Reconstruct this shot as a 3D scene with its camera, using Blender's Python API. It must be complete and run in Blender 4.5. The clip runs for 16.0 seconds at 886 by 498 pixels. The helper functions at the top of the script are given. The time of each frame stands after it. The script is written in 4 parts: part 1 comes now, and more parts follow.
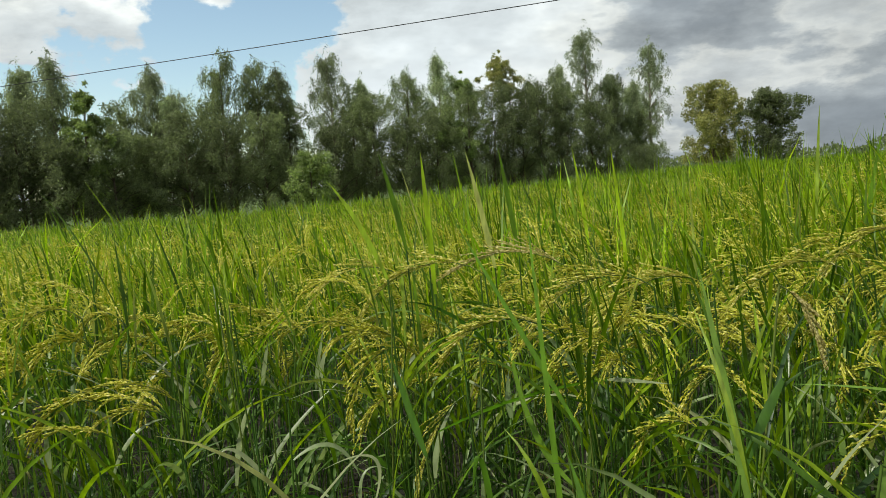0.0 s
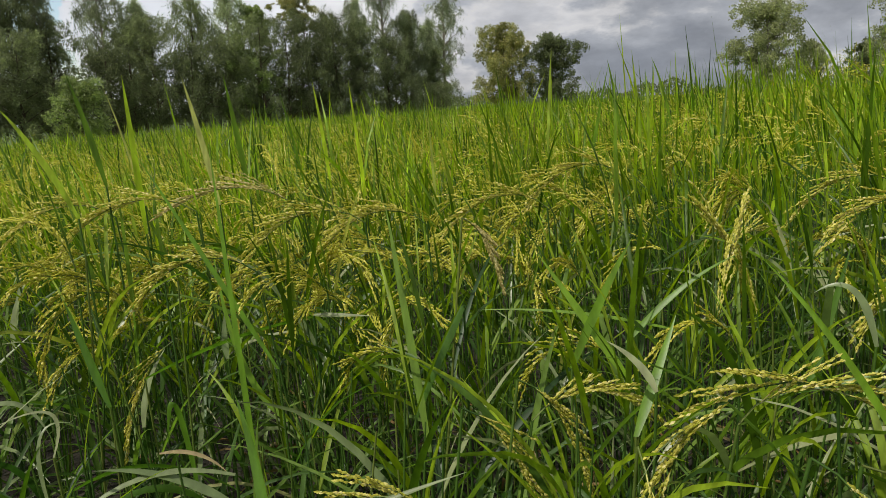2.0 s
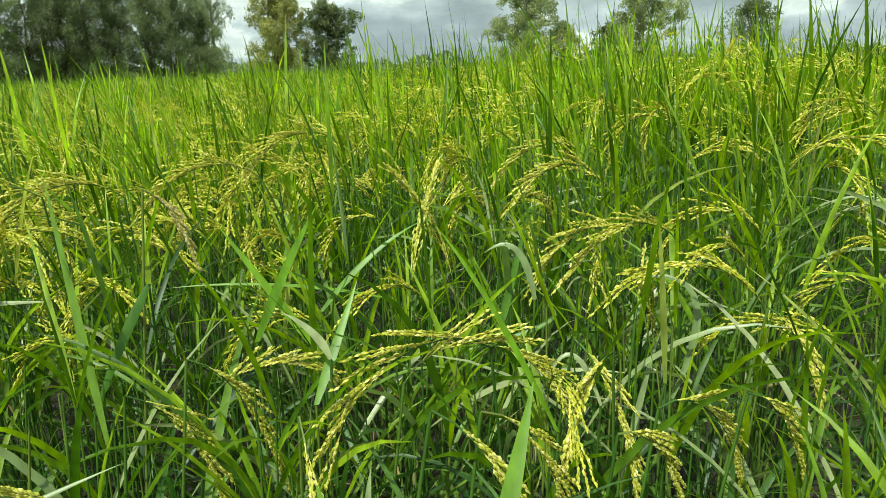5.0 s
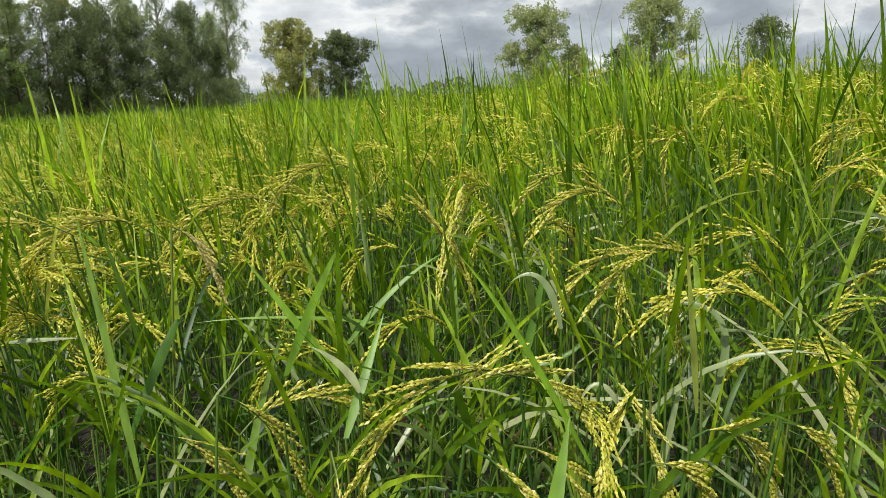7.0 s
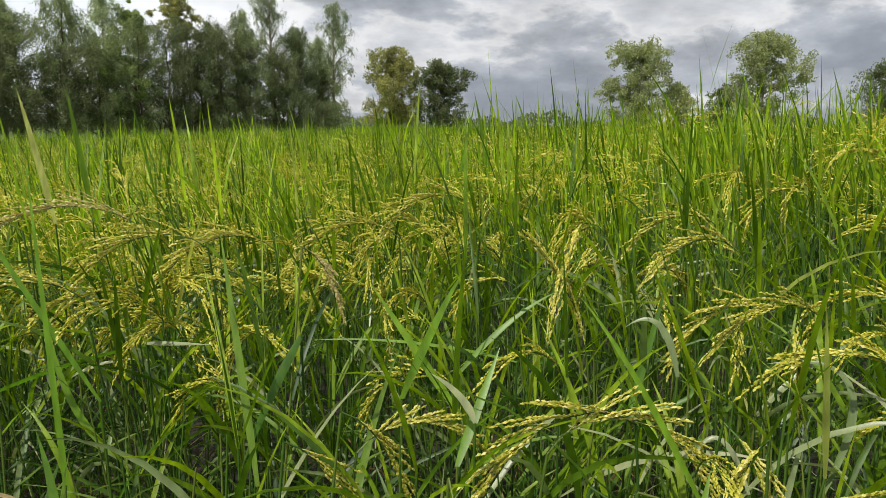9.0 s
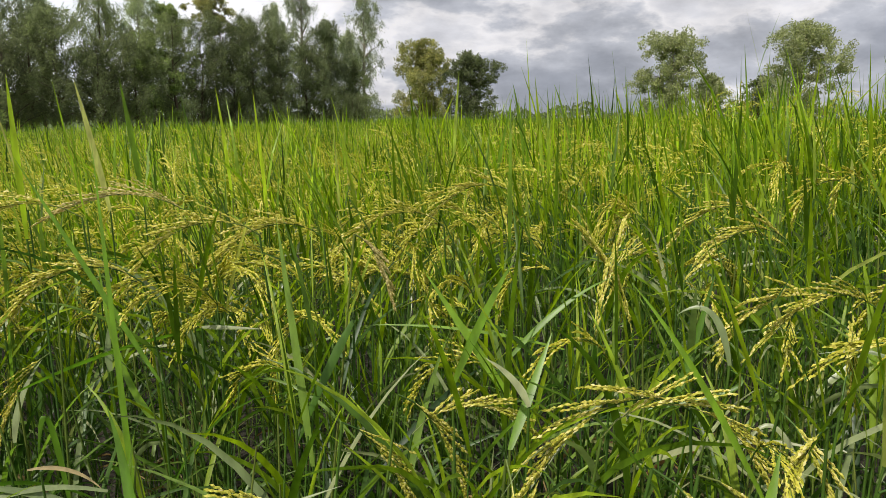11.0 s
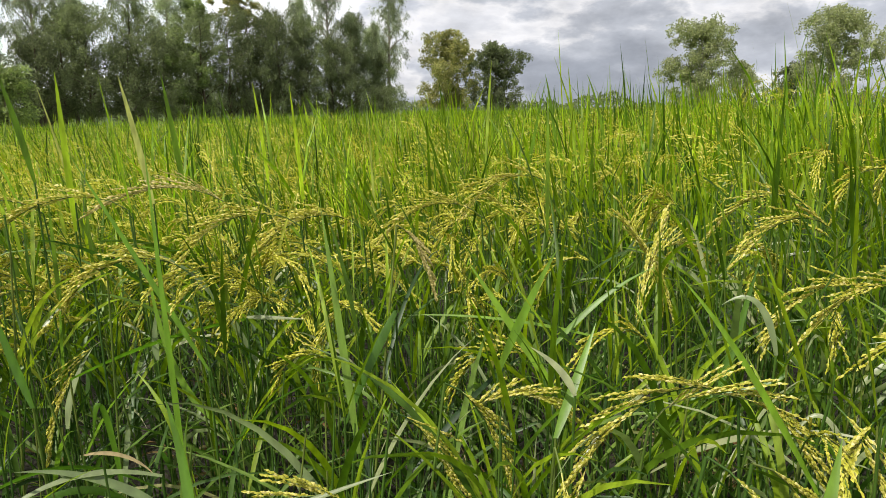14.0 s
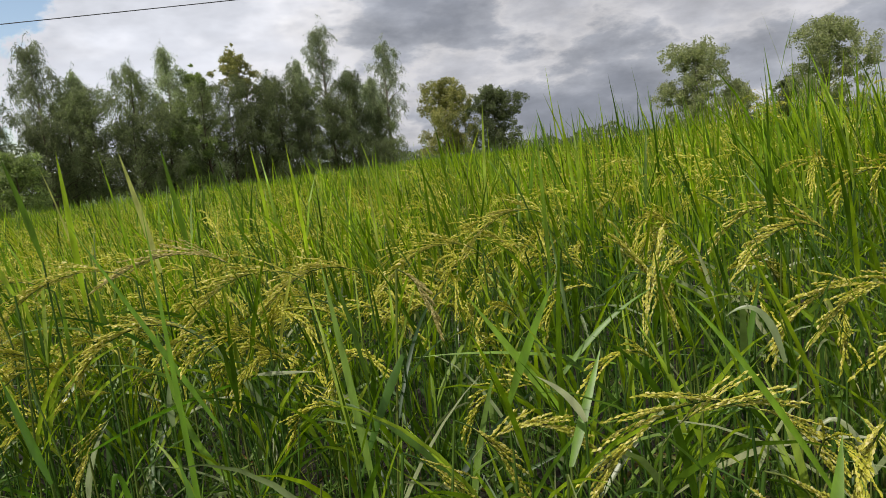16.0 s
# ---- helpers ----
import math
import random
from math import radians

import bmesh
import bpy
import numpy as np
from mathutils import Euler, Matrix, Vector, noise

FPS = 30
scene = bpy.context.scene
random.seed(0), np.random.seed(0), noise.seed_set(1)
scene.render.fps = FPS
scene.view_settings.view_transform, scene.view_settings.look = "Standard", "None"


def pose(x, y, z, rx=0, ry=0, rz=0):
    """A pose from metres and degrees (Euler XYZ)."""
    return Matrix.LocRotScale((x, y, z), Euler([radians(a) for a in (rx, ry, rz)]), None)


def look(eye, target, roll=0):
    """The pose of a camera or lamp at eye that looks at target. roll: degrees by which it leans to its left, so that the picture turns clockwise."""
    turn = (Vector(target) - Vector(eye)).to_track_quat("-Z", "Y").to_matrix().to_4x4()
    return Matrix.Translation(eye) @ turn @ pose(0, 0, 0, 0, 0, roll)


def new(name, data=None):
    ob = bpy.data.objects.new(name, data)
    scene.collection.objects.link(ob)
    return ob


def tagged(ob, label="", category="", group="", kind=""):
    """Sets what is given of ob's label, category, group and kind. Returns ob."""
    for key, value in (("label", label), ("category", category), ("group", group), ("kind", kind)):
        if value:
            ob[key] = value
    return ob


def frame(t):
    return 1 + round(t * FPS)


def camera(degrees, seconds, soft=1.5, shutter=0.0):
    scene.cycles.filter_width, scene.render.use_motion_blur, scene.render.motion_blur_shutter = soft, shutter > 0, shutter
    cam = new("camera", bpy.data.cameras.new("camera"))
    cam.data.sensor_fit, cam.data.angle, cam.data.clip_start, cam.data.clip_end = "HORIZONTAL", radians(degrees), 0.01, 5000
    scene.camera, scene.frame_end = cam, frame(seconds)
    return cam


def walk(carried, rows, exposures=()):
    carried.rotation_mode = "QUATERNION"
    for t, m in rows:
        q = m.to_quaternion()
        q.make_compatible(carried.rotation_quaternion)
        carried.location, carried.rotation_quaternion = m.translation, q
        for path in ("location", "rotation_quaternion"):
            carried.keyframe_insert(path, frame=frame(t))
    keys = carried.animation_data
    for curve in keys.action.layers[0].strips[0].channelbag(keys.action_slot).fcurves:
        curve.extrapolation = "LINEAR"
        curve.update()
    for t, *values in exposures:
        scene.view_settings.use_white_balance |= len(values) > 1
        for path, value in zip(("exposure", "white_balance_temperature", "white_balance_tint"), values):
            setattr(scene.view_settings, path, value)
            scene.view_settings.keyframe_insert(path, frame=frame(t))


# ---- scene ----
cam = camera(64.6, 16.0, 0.6)
PATH = [
    (0, (-0.114, 0.036, 1.268), (-0.042, 2.026, 1.08), -4.3),
    (0.5, (-0.056, 0.057, 1.283), (0.172, 2.04, 1.17), -6.7),
    (1, (0.03, 0.111, 1.256), (0.446, 2.058, 1.062), -11.9),
    (1.5, (0.075, 0.051, 1.245), (0.705, 1.943, 1.089), -8.8),
    (2, (0.069, 0.028, 1.25), (0.676, 1.891, 0.85), -2.9),
    (2.5, (0.065, 0.028, 1.242), (0.667, 1.86, 0.711), 0.4),
    (3, (0.061, 0.019, 1.234), (0.63, 1.828, 0.597), -0.6),
    (3.5, (0.093, 0.007, 1.236), (0.816, 1.779, 0.656), -0.9),
    (4, (0.118, -0.01, 1.241), (1.022, 1.68, 0.671), -0.1),
    (4.5, (0.18, -0.02, 1.236), (1.211, 1.612, 0.713), -0.9),
    (4.7, (0.204, -0.022, 1.239), (1.328, 1.55, 0.722), -0.8),
    (6.8, (0.221, -0.025, 1.238), (1.368, 1.556, 0.807), -2.2),
    (7, (0.197, -0.019, 1.251), (1.305, 1.589, 0.818), -2.5),
    (7.5, (0.15, 0.008, 1.257), (1.118, 1.729, 0.939), -1.6),
    (8, (0.145, 0.002, 1.266), (1.083, 1.737, 0.935), -0.2),
    (10.5, (0.118, -0.017, 1.264), (0.994, 1.745, 0.907), 0.1),
    (11, (0.099, -0.009, 1.26), (0.934, 1.77, 0.891), 0.1),
    (11.5, (0.047, -0.002, 1.261), (0.705, 1.845, 0.866), -0.4),
    (12, (0.017, 0.001, 1.264), (0.592, 1.874, 0.866), -0.4),
    (12.5, (0.004, 0.005, 1.261), (0.569, 1.873, 0.825), -0.8),
    (13, (0.012, -0.003, 1.264), (0.616, 1.858, 0.852), -0.1),
    (13.5, (0.039, -0.011, 1.266), (0.721, 1.828, 0.88), -0.4),
    (14, (0.069, -0.006, 1.26), (0.836, 1.799, 0.868), -0.5),
    (14.5, (0.086, -0.004, 1.256), (0.921, 1.766, 0.843), -1.2),
    (15, (0.087, -0.012, 1.26), (0.899, 1.774, 0.869), -1.9),
    (15.5, (0.093, -0.024, 1.253), (0.918, 1.778, 0.981), -4.2),
    (16, (0.087, -0.03, 1.251), (0.832, 1.807, 0.988), -6.1),
]
# stops, kelvin and tint of the picture along the way
LOOKS = [(0, -0.46, 6500, 1), (0.5, -0.76, 6500, 13), (1, -1.03, 6500, 14), (1.5, -0.77, 6500, 14), (2, -0.62, 6500, 10), (2.3, -0.13, 6450, -8), (2.5, 0.06, 6450, -7),
         (3, 0.13, 6450, -10), (3.5, 0.33, 6450, -18), (4, 0.24, 6450, -19), (4.7, 0.15, 6450, -17), (6.8, -0.05, 6450, 3), (7.5, -0.22, 6450, 8), (8.2, -0.32, 6450, 7),
         (10.3, -0.24, 6550, 12), (11, -0.22, 6550, 12), (12.5, -0.02, 6500, 10), (13, -0.02, 6550, 2), (13.5, -0.06, 6500, 11), (15, 0.0, 6500, 10), (15.5, -0.19, 6480, 11), (16, -0.55, 6450, 12)]
walk(cam, [(t, look(eye, target, roll)) for t, eye, target, roll in PATH], LOOKS)

# ---------------------------------------------------------------- sky and sun
SUN_AZ, SUN_EL = -112.0, 58.0


def node(tree, kind, **sockets):
    n = tree.nodes.new(kind)
    for k, v in sockets.items():
        n.inputs[k].default_value = v
    return n


def math_node(tree, op, a, b=None, clamp=False):
    n = tree.nodes.new("ShaderNodeMath")
    n.operation, n.use_clamp = op, clamp
    for i, v in enumerate((a, b)):
        if v is None:
            continue
        if isinstance(v, (int, float)):
            n.inputs[i].default_value = v
        else:
            tree.links.new(v, n.inputs[i])
    return n.outputs[0]


def map_range(tree, value, a, b, c=0.0, d=1.0, smooth=True):
    n = tree.nodes.new("ShaderNodeMapRange")
    n.interpolation_type = "SMOOTHSTEP" if smooth else "LINEAR"
    for i, v in enumerate((a, b, c, d)):
        n.inputs[i + 1].default_value = v
    tree.links.new(value, n.inputs[0])
    return n.outputs[0]


def mix_color(tree, fac, a, b, blend="MIX"):
    n = tree.nodes.new("ShaderNodeMix")
    n.data_type, n.blend_type = "RGBA", blend
    for i, v in ((0, fac), (6, a), (7, b)):
        if isinstance(v, (int, float)):
            n.inputs[i].default_value = v
        elif isinstance(v, tuple):
            n.inputs[i].default_value = (*v, 1) if len(v) == 3 else v
        else:
            tree.links.new(v, n.inputs[i])
    return n.outputs[2]


def ramp(t, value, stops):
    r = t.nodes.new("ShaderNodeValToRGB")
    while len(r.color_ramp.elements) < len(stops):
        r.color_ramp.elements.new(0.5)
    for e, (at, c) in zip(r.color_ramp.elements, stops):
        e.position, e.color = at, (*c, 1)
    t.links.new(value, r.inputs[0])
    return r.outputs[0]


def heading(az, el):
    a, e = radians(az), radians(el)
    return Vector((math.sin(a) * math.cos(e), math.cos(a) * math.cos(e), math.sin(e)))


def build_sky():
    world = bpy.data.worlds.new("sky")
    scene.world = world
    world.use_nodes = True
    t = world.node_tree
    t.nodes.clear()
    out = t.nodes.new("ShaderNodeOutputWorld")
    bg = t.nodes.new("ShaderNodeBackground")
    sky = t.nodes.new("ShaderNodeTexSky")
    sky.sky_type, sky.sun_disc = "NISHITA", False
    sky.sun_elevation, sky.sun_rotation = radians(SUN_EL), radians(SUN_AZ)
    sky.air_density, sky.dust_density = 1.0, 0.6
    blue = mix_color(t, 1.0, sky.outputs[0], (0.26, 0.24, 0.215), "MULTIPLY")
    co = t.nodes.new("ShaderNodeTexCoord").outputs["Generated"]
    sep = t.nodes.new("ShaderNodeSeparateXYZ")
    t.links.new(co, sep.inputs[0])

    def clouds(scale, detail, rough, shift, stretch=2.6, swirl=0.0):
        """Noise over the sky's dome, drawn out along the horizon."""
        m = node(t, "ShaderNodeMapping", Location=shift, Scale=(1, 1, stretch))
        t.links.new(co, m.inputs[0])
        n = node(t, "ShaderNodeTexNoise", Scale=scale, Detail=detail, Roughness=rough, Distortion=swirl)
        t.links.new(m.outputs[0], n.inputs["Vector"])
        return n.outputs[0]

    def near_to(az, el, wide, tight):
        d = t.nodes.new("ShaderNodeVectorMath")
        d.operation = "DOT_PRODUCT"
        t.links.new(co, d.inputs[0])
        d.inputs[1].default_value = heading(az, el)
        return map_range(t, d.outputs["Value"], math.cos(radians(wide)), math.cos(radians(tight)))

    cover = clouds(5.0, 12, 0.55, (3.1, 1.7, 0.4), 1.4)
    opening = near_to(-20, 10, 19, 11)
    cover = math_node(t, "SUBTRACT", math_node(t, "MULTIPLY", cover, 2.0), math_node(t, "MULTIPLY", opening, 0.56))
    cover = math_node(t, "ADD", cover, math_node(t, "MULTIPLY", near_to(-27, 19, 11, 5), 0.34))
    cover = map_range(t, cover, 0.50, 0.59)
    bright = near_to(-7, 14, 30, 9)
    # sunlit rims round grey cores
    deep = clouds(3.6, 12, 0.54, (0.6, 5.2, 2.0), 2.3)
    deep = math_node(t, "SUBTRACT", math_node(t, "ADD", deep, math_node(t, "MULTIPLY", near_to(60, 14, 28, 10), 0.05)), math_node(t, "MULTIPLY", bright, 0.10))
    cloud = ramp(t, deep, [(0.34, (0.62, 0.645, 0.70)), (0.44, (0.76, 0.775, 0.82)), (0.485, (0.92, 0.92, 0.94)), (0.525, (0.58, 0.61, 0.67)), (0.60, (0.40, 0.43, 0.49)), (0.72, (0.34, 0.37, 0.43))])
    wisps = map_range(t, clouds(7.0, 12, 0.6, (7.3, 2.2, 1.1), 2.2), 0.36, 0.64, 0.80, 1.14, False)
    cloud = mix_color(t, 1.0, cloud, wisps, "MULTIPLY")
    cloud = mix_color(t, bright, cloud, mix_color(t, 1.0, cloud, (1.7, 1.7, 1.68), "MULTIPLY"))
    t.links.new(mix_color(t, cover, blue, cloud), bg.inputs[0])
    bg.inputs[1].default_value = 1.0
    t.links.new(bg.outputs[0], out.inputs[0])
    lamp = bpy.data.lights.new("sun", "SUN")
    lamp.energy, lamp.angle, lamp.color = 5.0, radians(0.8), (1.0, 0.95, 0.86)
    sun = new("sun", lamp)
    sun.matrix_world = look(heading(SUN_AZ, SUN_EL) * 60, (0, 0, 0))


build_sky()

# ---------------------------------------------------------------- materials


def material(name):
    m = bpy.data.materials.new(name)
    m.use_nodes = True
    t = m.node_tree
    t.nodes.clear()
    return m, t, t.nodes.new("ShaderNodeOutputMaterial")


def chance(t):
    """A number of its own for each object and each loose piece of a mesh."""
    a = t.nodes.new("ShaderNodeObjectInfo").outputs["Random"]
    b = t.nodes.new("ShaderNodeNewGeometry").outputs["Random Per Island"]
    return math_node(t, "FRACT", math_node(t, "ADD", a, b))


def texture(t, scale, detail=4.0, stretch=(1, 1, 1)):
    co = t.nodes.new("ShaderNodeTexCoord").outputs["Object"]
    m = node(t, "ShaderNodeMapping", Scale=stretch)
    t.links.new(co, m.inputs[0])
    n = node(t, "ShaderNodeTexNoise", Scale=scale, Detail=detail)
    t.links.new(m.outputs[0], n.inputs["Vector"])
    return n.outputs[0]


def leafy(name, stops, glow, through_share, rough, grain=60.0, contrast=(0.75, 1.25), spec=0.5, vary=0.0, patchy=0.0):
    """A leaf: coloured by chance, mottled, with light shining through it."""
    m, t, out = material(name)
    base = ramp(t, chance(t), stops)
    mottle = map_range(t, texture(t, grain, 5, (1, 1, 0.25)), 0.3, 0.7, contrast[0], contrast[1], False)
    base = mix_color(t, 1.0, base, mottle, "MULTIPLY")
    if patchy:
        base = mix_color(t, 1.0, base, map_range(t, texture(t, 2.0, 3), 0.36, 0.64, 1 - patchy, 1 + patchy, False), "MULTIPLY")
    if vary:
        own = map_range(t, t.nodes.new("ShaderNodeObjectInfo").outputs["Random"], 0, 1, 1 - vary, 1 + vary, False)
        base = mix_color(t, 1.0, base, own, "MULTIPLY")
    p = node(t, "ShaderNodeBsdfPrincipled", Roughness=rough)
    p.inputs["Specular IOR Level"].default_value = spec
    t.links.new(base, p.inputs["Base Color"])
    tr = t.nodes.new("ShaderNodeBsdfTranslucent")
    t.links.new(mix_color(t, 1.0, base, glow, "MULTIPLY"), tr.inputs[0])
    mixed = node(t, "ShaderNodeMixShader", Fac=through_share)
    t.links.new(p.outputs[0], mixed.inputs[1])
    t.links.new(tr.outputs[0], mixed.inputs[2])
    t.links.new(mixed.outputs[0], out.inputs[0])
    return m


RICE_LEAF = leafy("rice_leaf", [(0.0, (0.048, 0.112, 0.008)), (0.45, (0.17, 0.285, 0.012)), (0.8, (0.33, 0.455, 0.016)),
                                (0.97, (0.27, 0.37, 0.04)), (1.0, (0.42, 0.42, 0.16))], (1.65, 1.7, 0.6), 0.44, 0.45, 60.0, (0.6, 1.35), 0.35, 0.0, 0.4)
# deeper green lower leaves, with shade inside the crop put into the colour too
SHADED_LOW_LEAF = leafy("shaded_lower_leaf", [(0.0, (0.026, 0.064, 0.014)), (0.5, (0.078, 0.150, 0.026)), (0.9, (0.17, 0.265, 0.042)), (0.97, (0.16, 0.24, 0.05)), (1.0, (0.36, 0.33, 0.15))],
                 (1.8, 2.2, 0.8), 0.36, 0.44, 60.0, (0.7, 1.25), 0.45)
BROAD_LEAF = leafy("broad_leaf", [(0.0, (0.075, 0.165, 0.016)), (0.5, (0.13, 0.255, 0.02)), (1.0, (0.21, 0.345, 0.026))], (1.9, 2.15, 0.9), 0.40, 0.42, 60.0, (0.75, 1.25), 0.6)
# pale grey-green: the sun's glint on a blade, put into its colour
SHEEN_LEAF = leafy("sheen_rice_leaf", [(0.0, (0.17, 0.23, 0.085)), (0.6, (0.25, 0.30, 0.13)), (1.0, (0.35, 0.37, 0.19))], (1.3, 1.5, 0.8), 0.28, 0.40, 60.0, (0.75, 1.2), 0.7)
RICE_STEM = leafy("rice_stem", [(0.0, (0.05, 0.12, 0.018)), (0.6, (0.09, 0.18, 0.024)), (1.0, (0.20, 0.24, 0.05))], (1.5, 1.5, 1.0), 0.2, 0.45)
RICE_GRAIN = leafy("rice_grain", [(0.0, (0.40, 0.43, 0.032)), (0.45, (0.56, 0.56, 0.05)), (0.8, (0.71, 0.67, 0.085)), (1.0, (0.88, 0.82, 0.30))],
                   (1.15, 1.08, 0.6), 0.35, 0.55, 300.0, (0.9, 1.1))
NEAR_GRAIN = leafy("near_grain", [(0.0, (0.45, 0.47, 0.05)), (0.45, (0.61, 0.595, 0.085)), (0.8, (0.77, 0.72, 0.17)), (1.0, (0.92, 0.86, 0.42))], (1.15, 1.1, 0.7), 0.38, 0.55, 300.0, (0.9, 1.1))
PALE_GRAIN = leafy("pale_grain", [(0.0, (0.52, 0.44, 0.13)), (0.5, (0.66, 0.57, 0.20)), (1.0, (0.82, 0.73, 0.36))], (1.1, 1.1, 0.9), 0.3, 0.5, 300.0, (0.9, 1.1))
DRY_LEAF = leafy("dry_leaf", [(0.0, (0.22, 0.12, 0.04)), (0.5, (0.38, 0.27, 0.11)), (1.0, (0.50, 0.42, 0.22))], (1.2, 1.1, 0.9), 0.3, 0.7)
GUM_LEAF = leafy("gum_leaf", [(0.0, (0.18, 0.20, 0.14)), (0.6, (0.26, 0.285, 0.19)), (1.0, (0.355, 0.38, 0.25))], (1.8, 1.95, 1.4), 0.55, 0.55, 1.1, (0.55, 1.4), 0.3, 0.25)
DARK_LEAF = leafy("dark_leaf", [(0.0, (0.115, 0.132, 0.078)), (0.6, (0.170, 0.194, 0.105)), (1.0, (0.24, 0.268, 0.135))], (1.8, 1.95, 1.4), 0.55, 0.55, 1.1, (0.55, 1.4), 0.3, 0.25)
LIME_LEAF = leafy("lime_leaf", [(0.0, (0.14, 0.185, 0.08)), (0.6, (0.24, 0.29, 0.11)), (1.0, (0.34, 0.39, 0.16))], (1.8, 2.0, 1.2), 0.45, 0.5, 0.9, (0.65, 1.35))
PALE_LEAF = leafy("pale_leaf", [(0.0, (0.20, 0.225, 0.125)), (0.6, (0.29, 0.315, 0.165)), (1.0, (0.40, 0.41, 0.21))], (1.7, 1.8, 1.2), 0.45, 0.5, 0.9, (0.65, 1.35))
YELLOW_LEAF = leafy("yellow_leaf", [(0.0, (0.17, 0.20, 0.075)), (0.6, (0.29, 0.285, 0.10)), (1.0, (0.40, 0.375, 0.145))], (1.7, 1.7, 1.2), 0.45, 0.5, 0.9, (0.65, 1.35))


def bark(name, dark, pale):
    m, t, out = material(name)
    p = node(t, "ShaderNodeBsdfPrincipled", Roughness=0.9)
    v = texture(t, 3.0, 8, (3, 3, 0.5))
    t.links.new(ramp(t, v, [(0.35, dark), (0.65, pale)]), p.inputs["Base Color"])
    b = node(t, "ShaderNodeBump", Strength=0.6, Distance=0.03)
    t.links.new(v, b.inputs["Height"])
    t.links.new(b.outputs[0], p.inputs["Normal"])
    t.links.new(p.outputs[0], out.inputs[0])
    return m


PALE_BARK = bark("pale_bark", (0.16, 0.13, 0.10), (0.38, 0.34, 0.28))
BROWN_BARK = bark("brown_bark", (0.06, 0.045, 0.03), (0.16, 0.12, 0.08))


def ground_material():
    m, t, out = material("soil_and_grass")
    p = node(t, "ShaderNodeBsdfPrincipled", Roughness=0.95)
    soil = ramp(t, texture(t, 9.0, 10), [(0.3, (0.014, 0.012, 0.008)), (0.55, (0.024, 0.020, 0.012)), (0.78, (0.05, 0.042, 0.024))])
    grass = ramp(t, texture(t, 0.35, 10), [(0.3, (0.05, 0.085, 0.02)), (0.6, (0.10, 0.15, 0.03)), (0.8, (0.17, 0.18, 0.06))])
    patch = map_range(t, texture(t, 0.05, 6), 0.42, 0.58)
    co = t.nodes.new("ShaderNodeTexCoord").outputs["Object"]
    far = t.nodes.new("ShaderNodeVectorMath")
    far.operation = "LENGTH"
    t.links.new(co, far.inputs[0])
    away = map_range(t, far.outputs["Value"], 12, 40)
    t.links.new(mix_color(t, math_node(t, "MAXIMUM", away, math_node(t, "MULTIPLY", patch, 0.25)), soil, grass), p.inputs["Base Color"])
    b = node(t, "ShaderNodeBump", Strength=0.8, Distance=0.04)
    t.links.new(texture(t, 14.0, 8), b.inputs["Height"])
    t.links.new(b.outputs[0], p.inputs["Normal"])
    t.links.new(p.outputs[0], out.inputs[0])
    return m


def plain(name, color, rough, metal=0.0):
    m, t, out = material(name)
    p = node(t, "ShaderNodeBsdfPrincipled", Roughness=rough, Metallic=metal)
    v = map_range(t, texture(t, 20.0, 4), 0.3, 0.7, 0.8, 1.2, False)
    t.links.new(mix_color(t, 1.0, color, v, "MULTIPLY"), p.inputs["Base Color"])
    t.links.new(p.outputs[0], out.inputs[0])
    return m


# ---------------------------------------------------------------- geometry helpers
rng = np.random.default_rng(7)


def mesh_of(name, pieces, mat, smooth=False, second=None, split=0):
    """One mesh from pieces (points n x 3, faces m x 3 or m x 4)."""
    points, corners, sizes, base = [], [], [], 0
    for v, f in pieces:
        v = np.asarray(v, np.float32).reshape(-1, 3)
        f = np.asarray(f, np.int32)
        points.append(v)
        corners.append((f + base).ravel())
        sizes.append(np.full(len(f), f.shape[1], np.int32))
        base += len(v)
    points, corners, sizes = np.concatenate(points), np.concatenate(corners), np.concatenate(sizes)
    me = bpy.data.meshes.new(name)
    me.vertices.add(len(points))
    me.vertices.foreach_set("co", points.ravel())
    me.loops.add(len(corners))
    me.loops.foreach_set("vertex_index", corners)
    me.polygons.add(len(sizes))
    me.polygons.foreach_set("loop_start", np.concatenate([[0], np.cumsum(sizes)[:-1]]).astype(np.int32))
    me.polygons.foreach_set("use_smooth", np.full(len(sizes), smooth))
    me.update(calc_edges=True)
    me.materials.append(mat)
    if second:
        me.materials.append(second)
        me.polygons.foreach_set("material_index", (np.arange(len(sizes)) >= split).astype(np.int32))
    return me


def arcs(base, az, tilt, bend, length, seg, power=1.2):
    """Bent lines: points n x (seg+1) x 3 and their directions."""
    base, az, tilt, bend, length = (np.asarray(a, float) for a in (base, az, tilt, bend, length))
    s = (np.arange(seg) + 0.5) / seg
    ang = tilt[:, None] + bend[:, None] * s[None] ** power
    step = (length / seg)[:, None]
    r = np.concatenate([np.zeros((len(az), 1)), np.cumsum(np.sin(ang) * step, 1)], 1)
    z = np.concatenate([np.zeros((len(az), 1)), np.cumsum(np.cos(ang) * step, 1)], 1)
    p = base[:, None, :] + np.stack([r * np.sin(az)[:, None], r * np.cos(az)[:, None], z], -1)
    d = np.gradient(p, axis=1)
    d /= np.linalg.norm(d, axis=-1, keepdims=True) + 1e-9
    return p, d


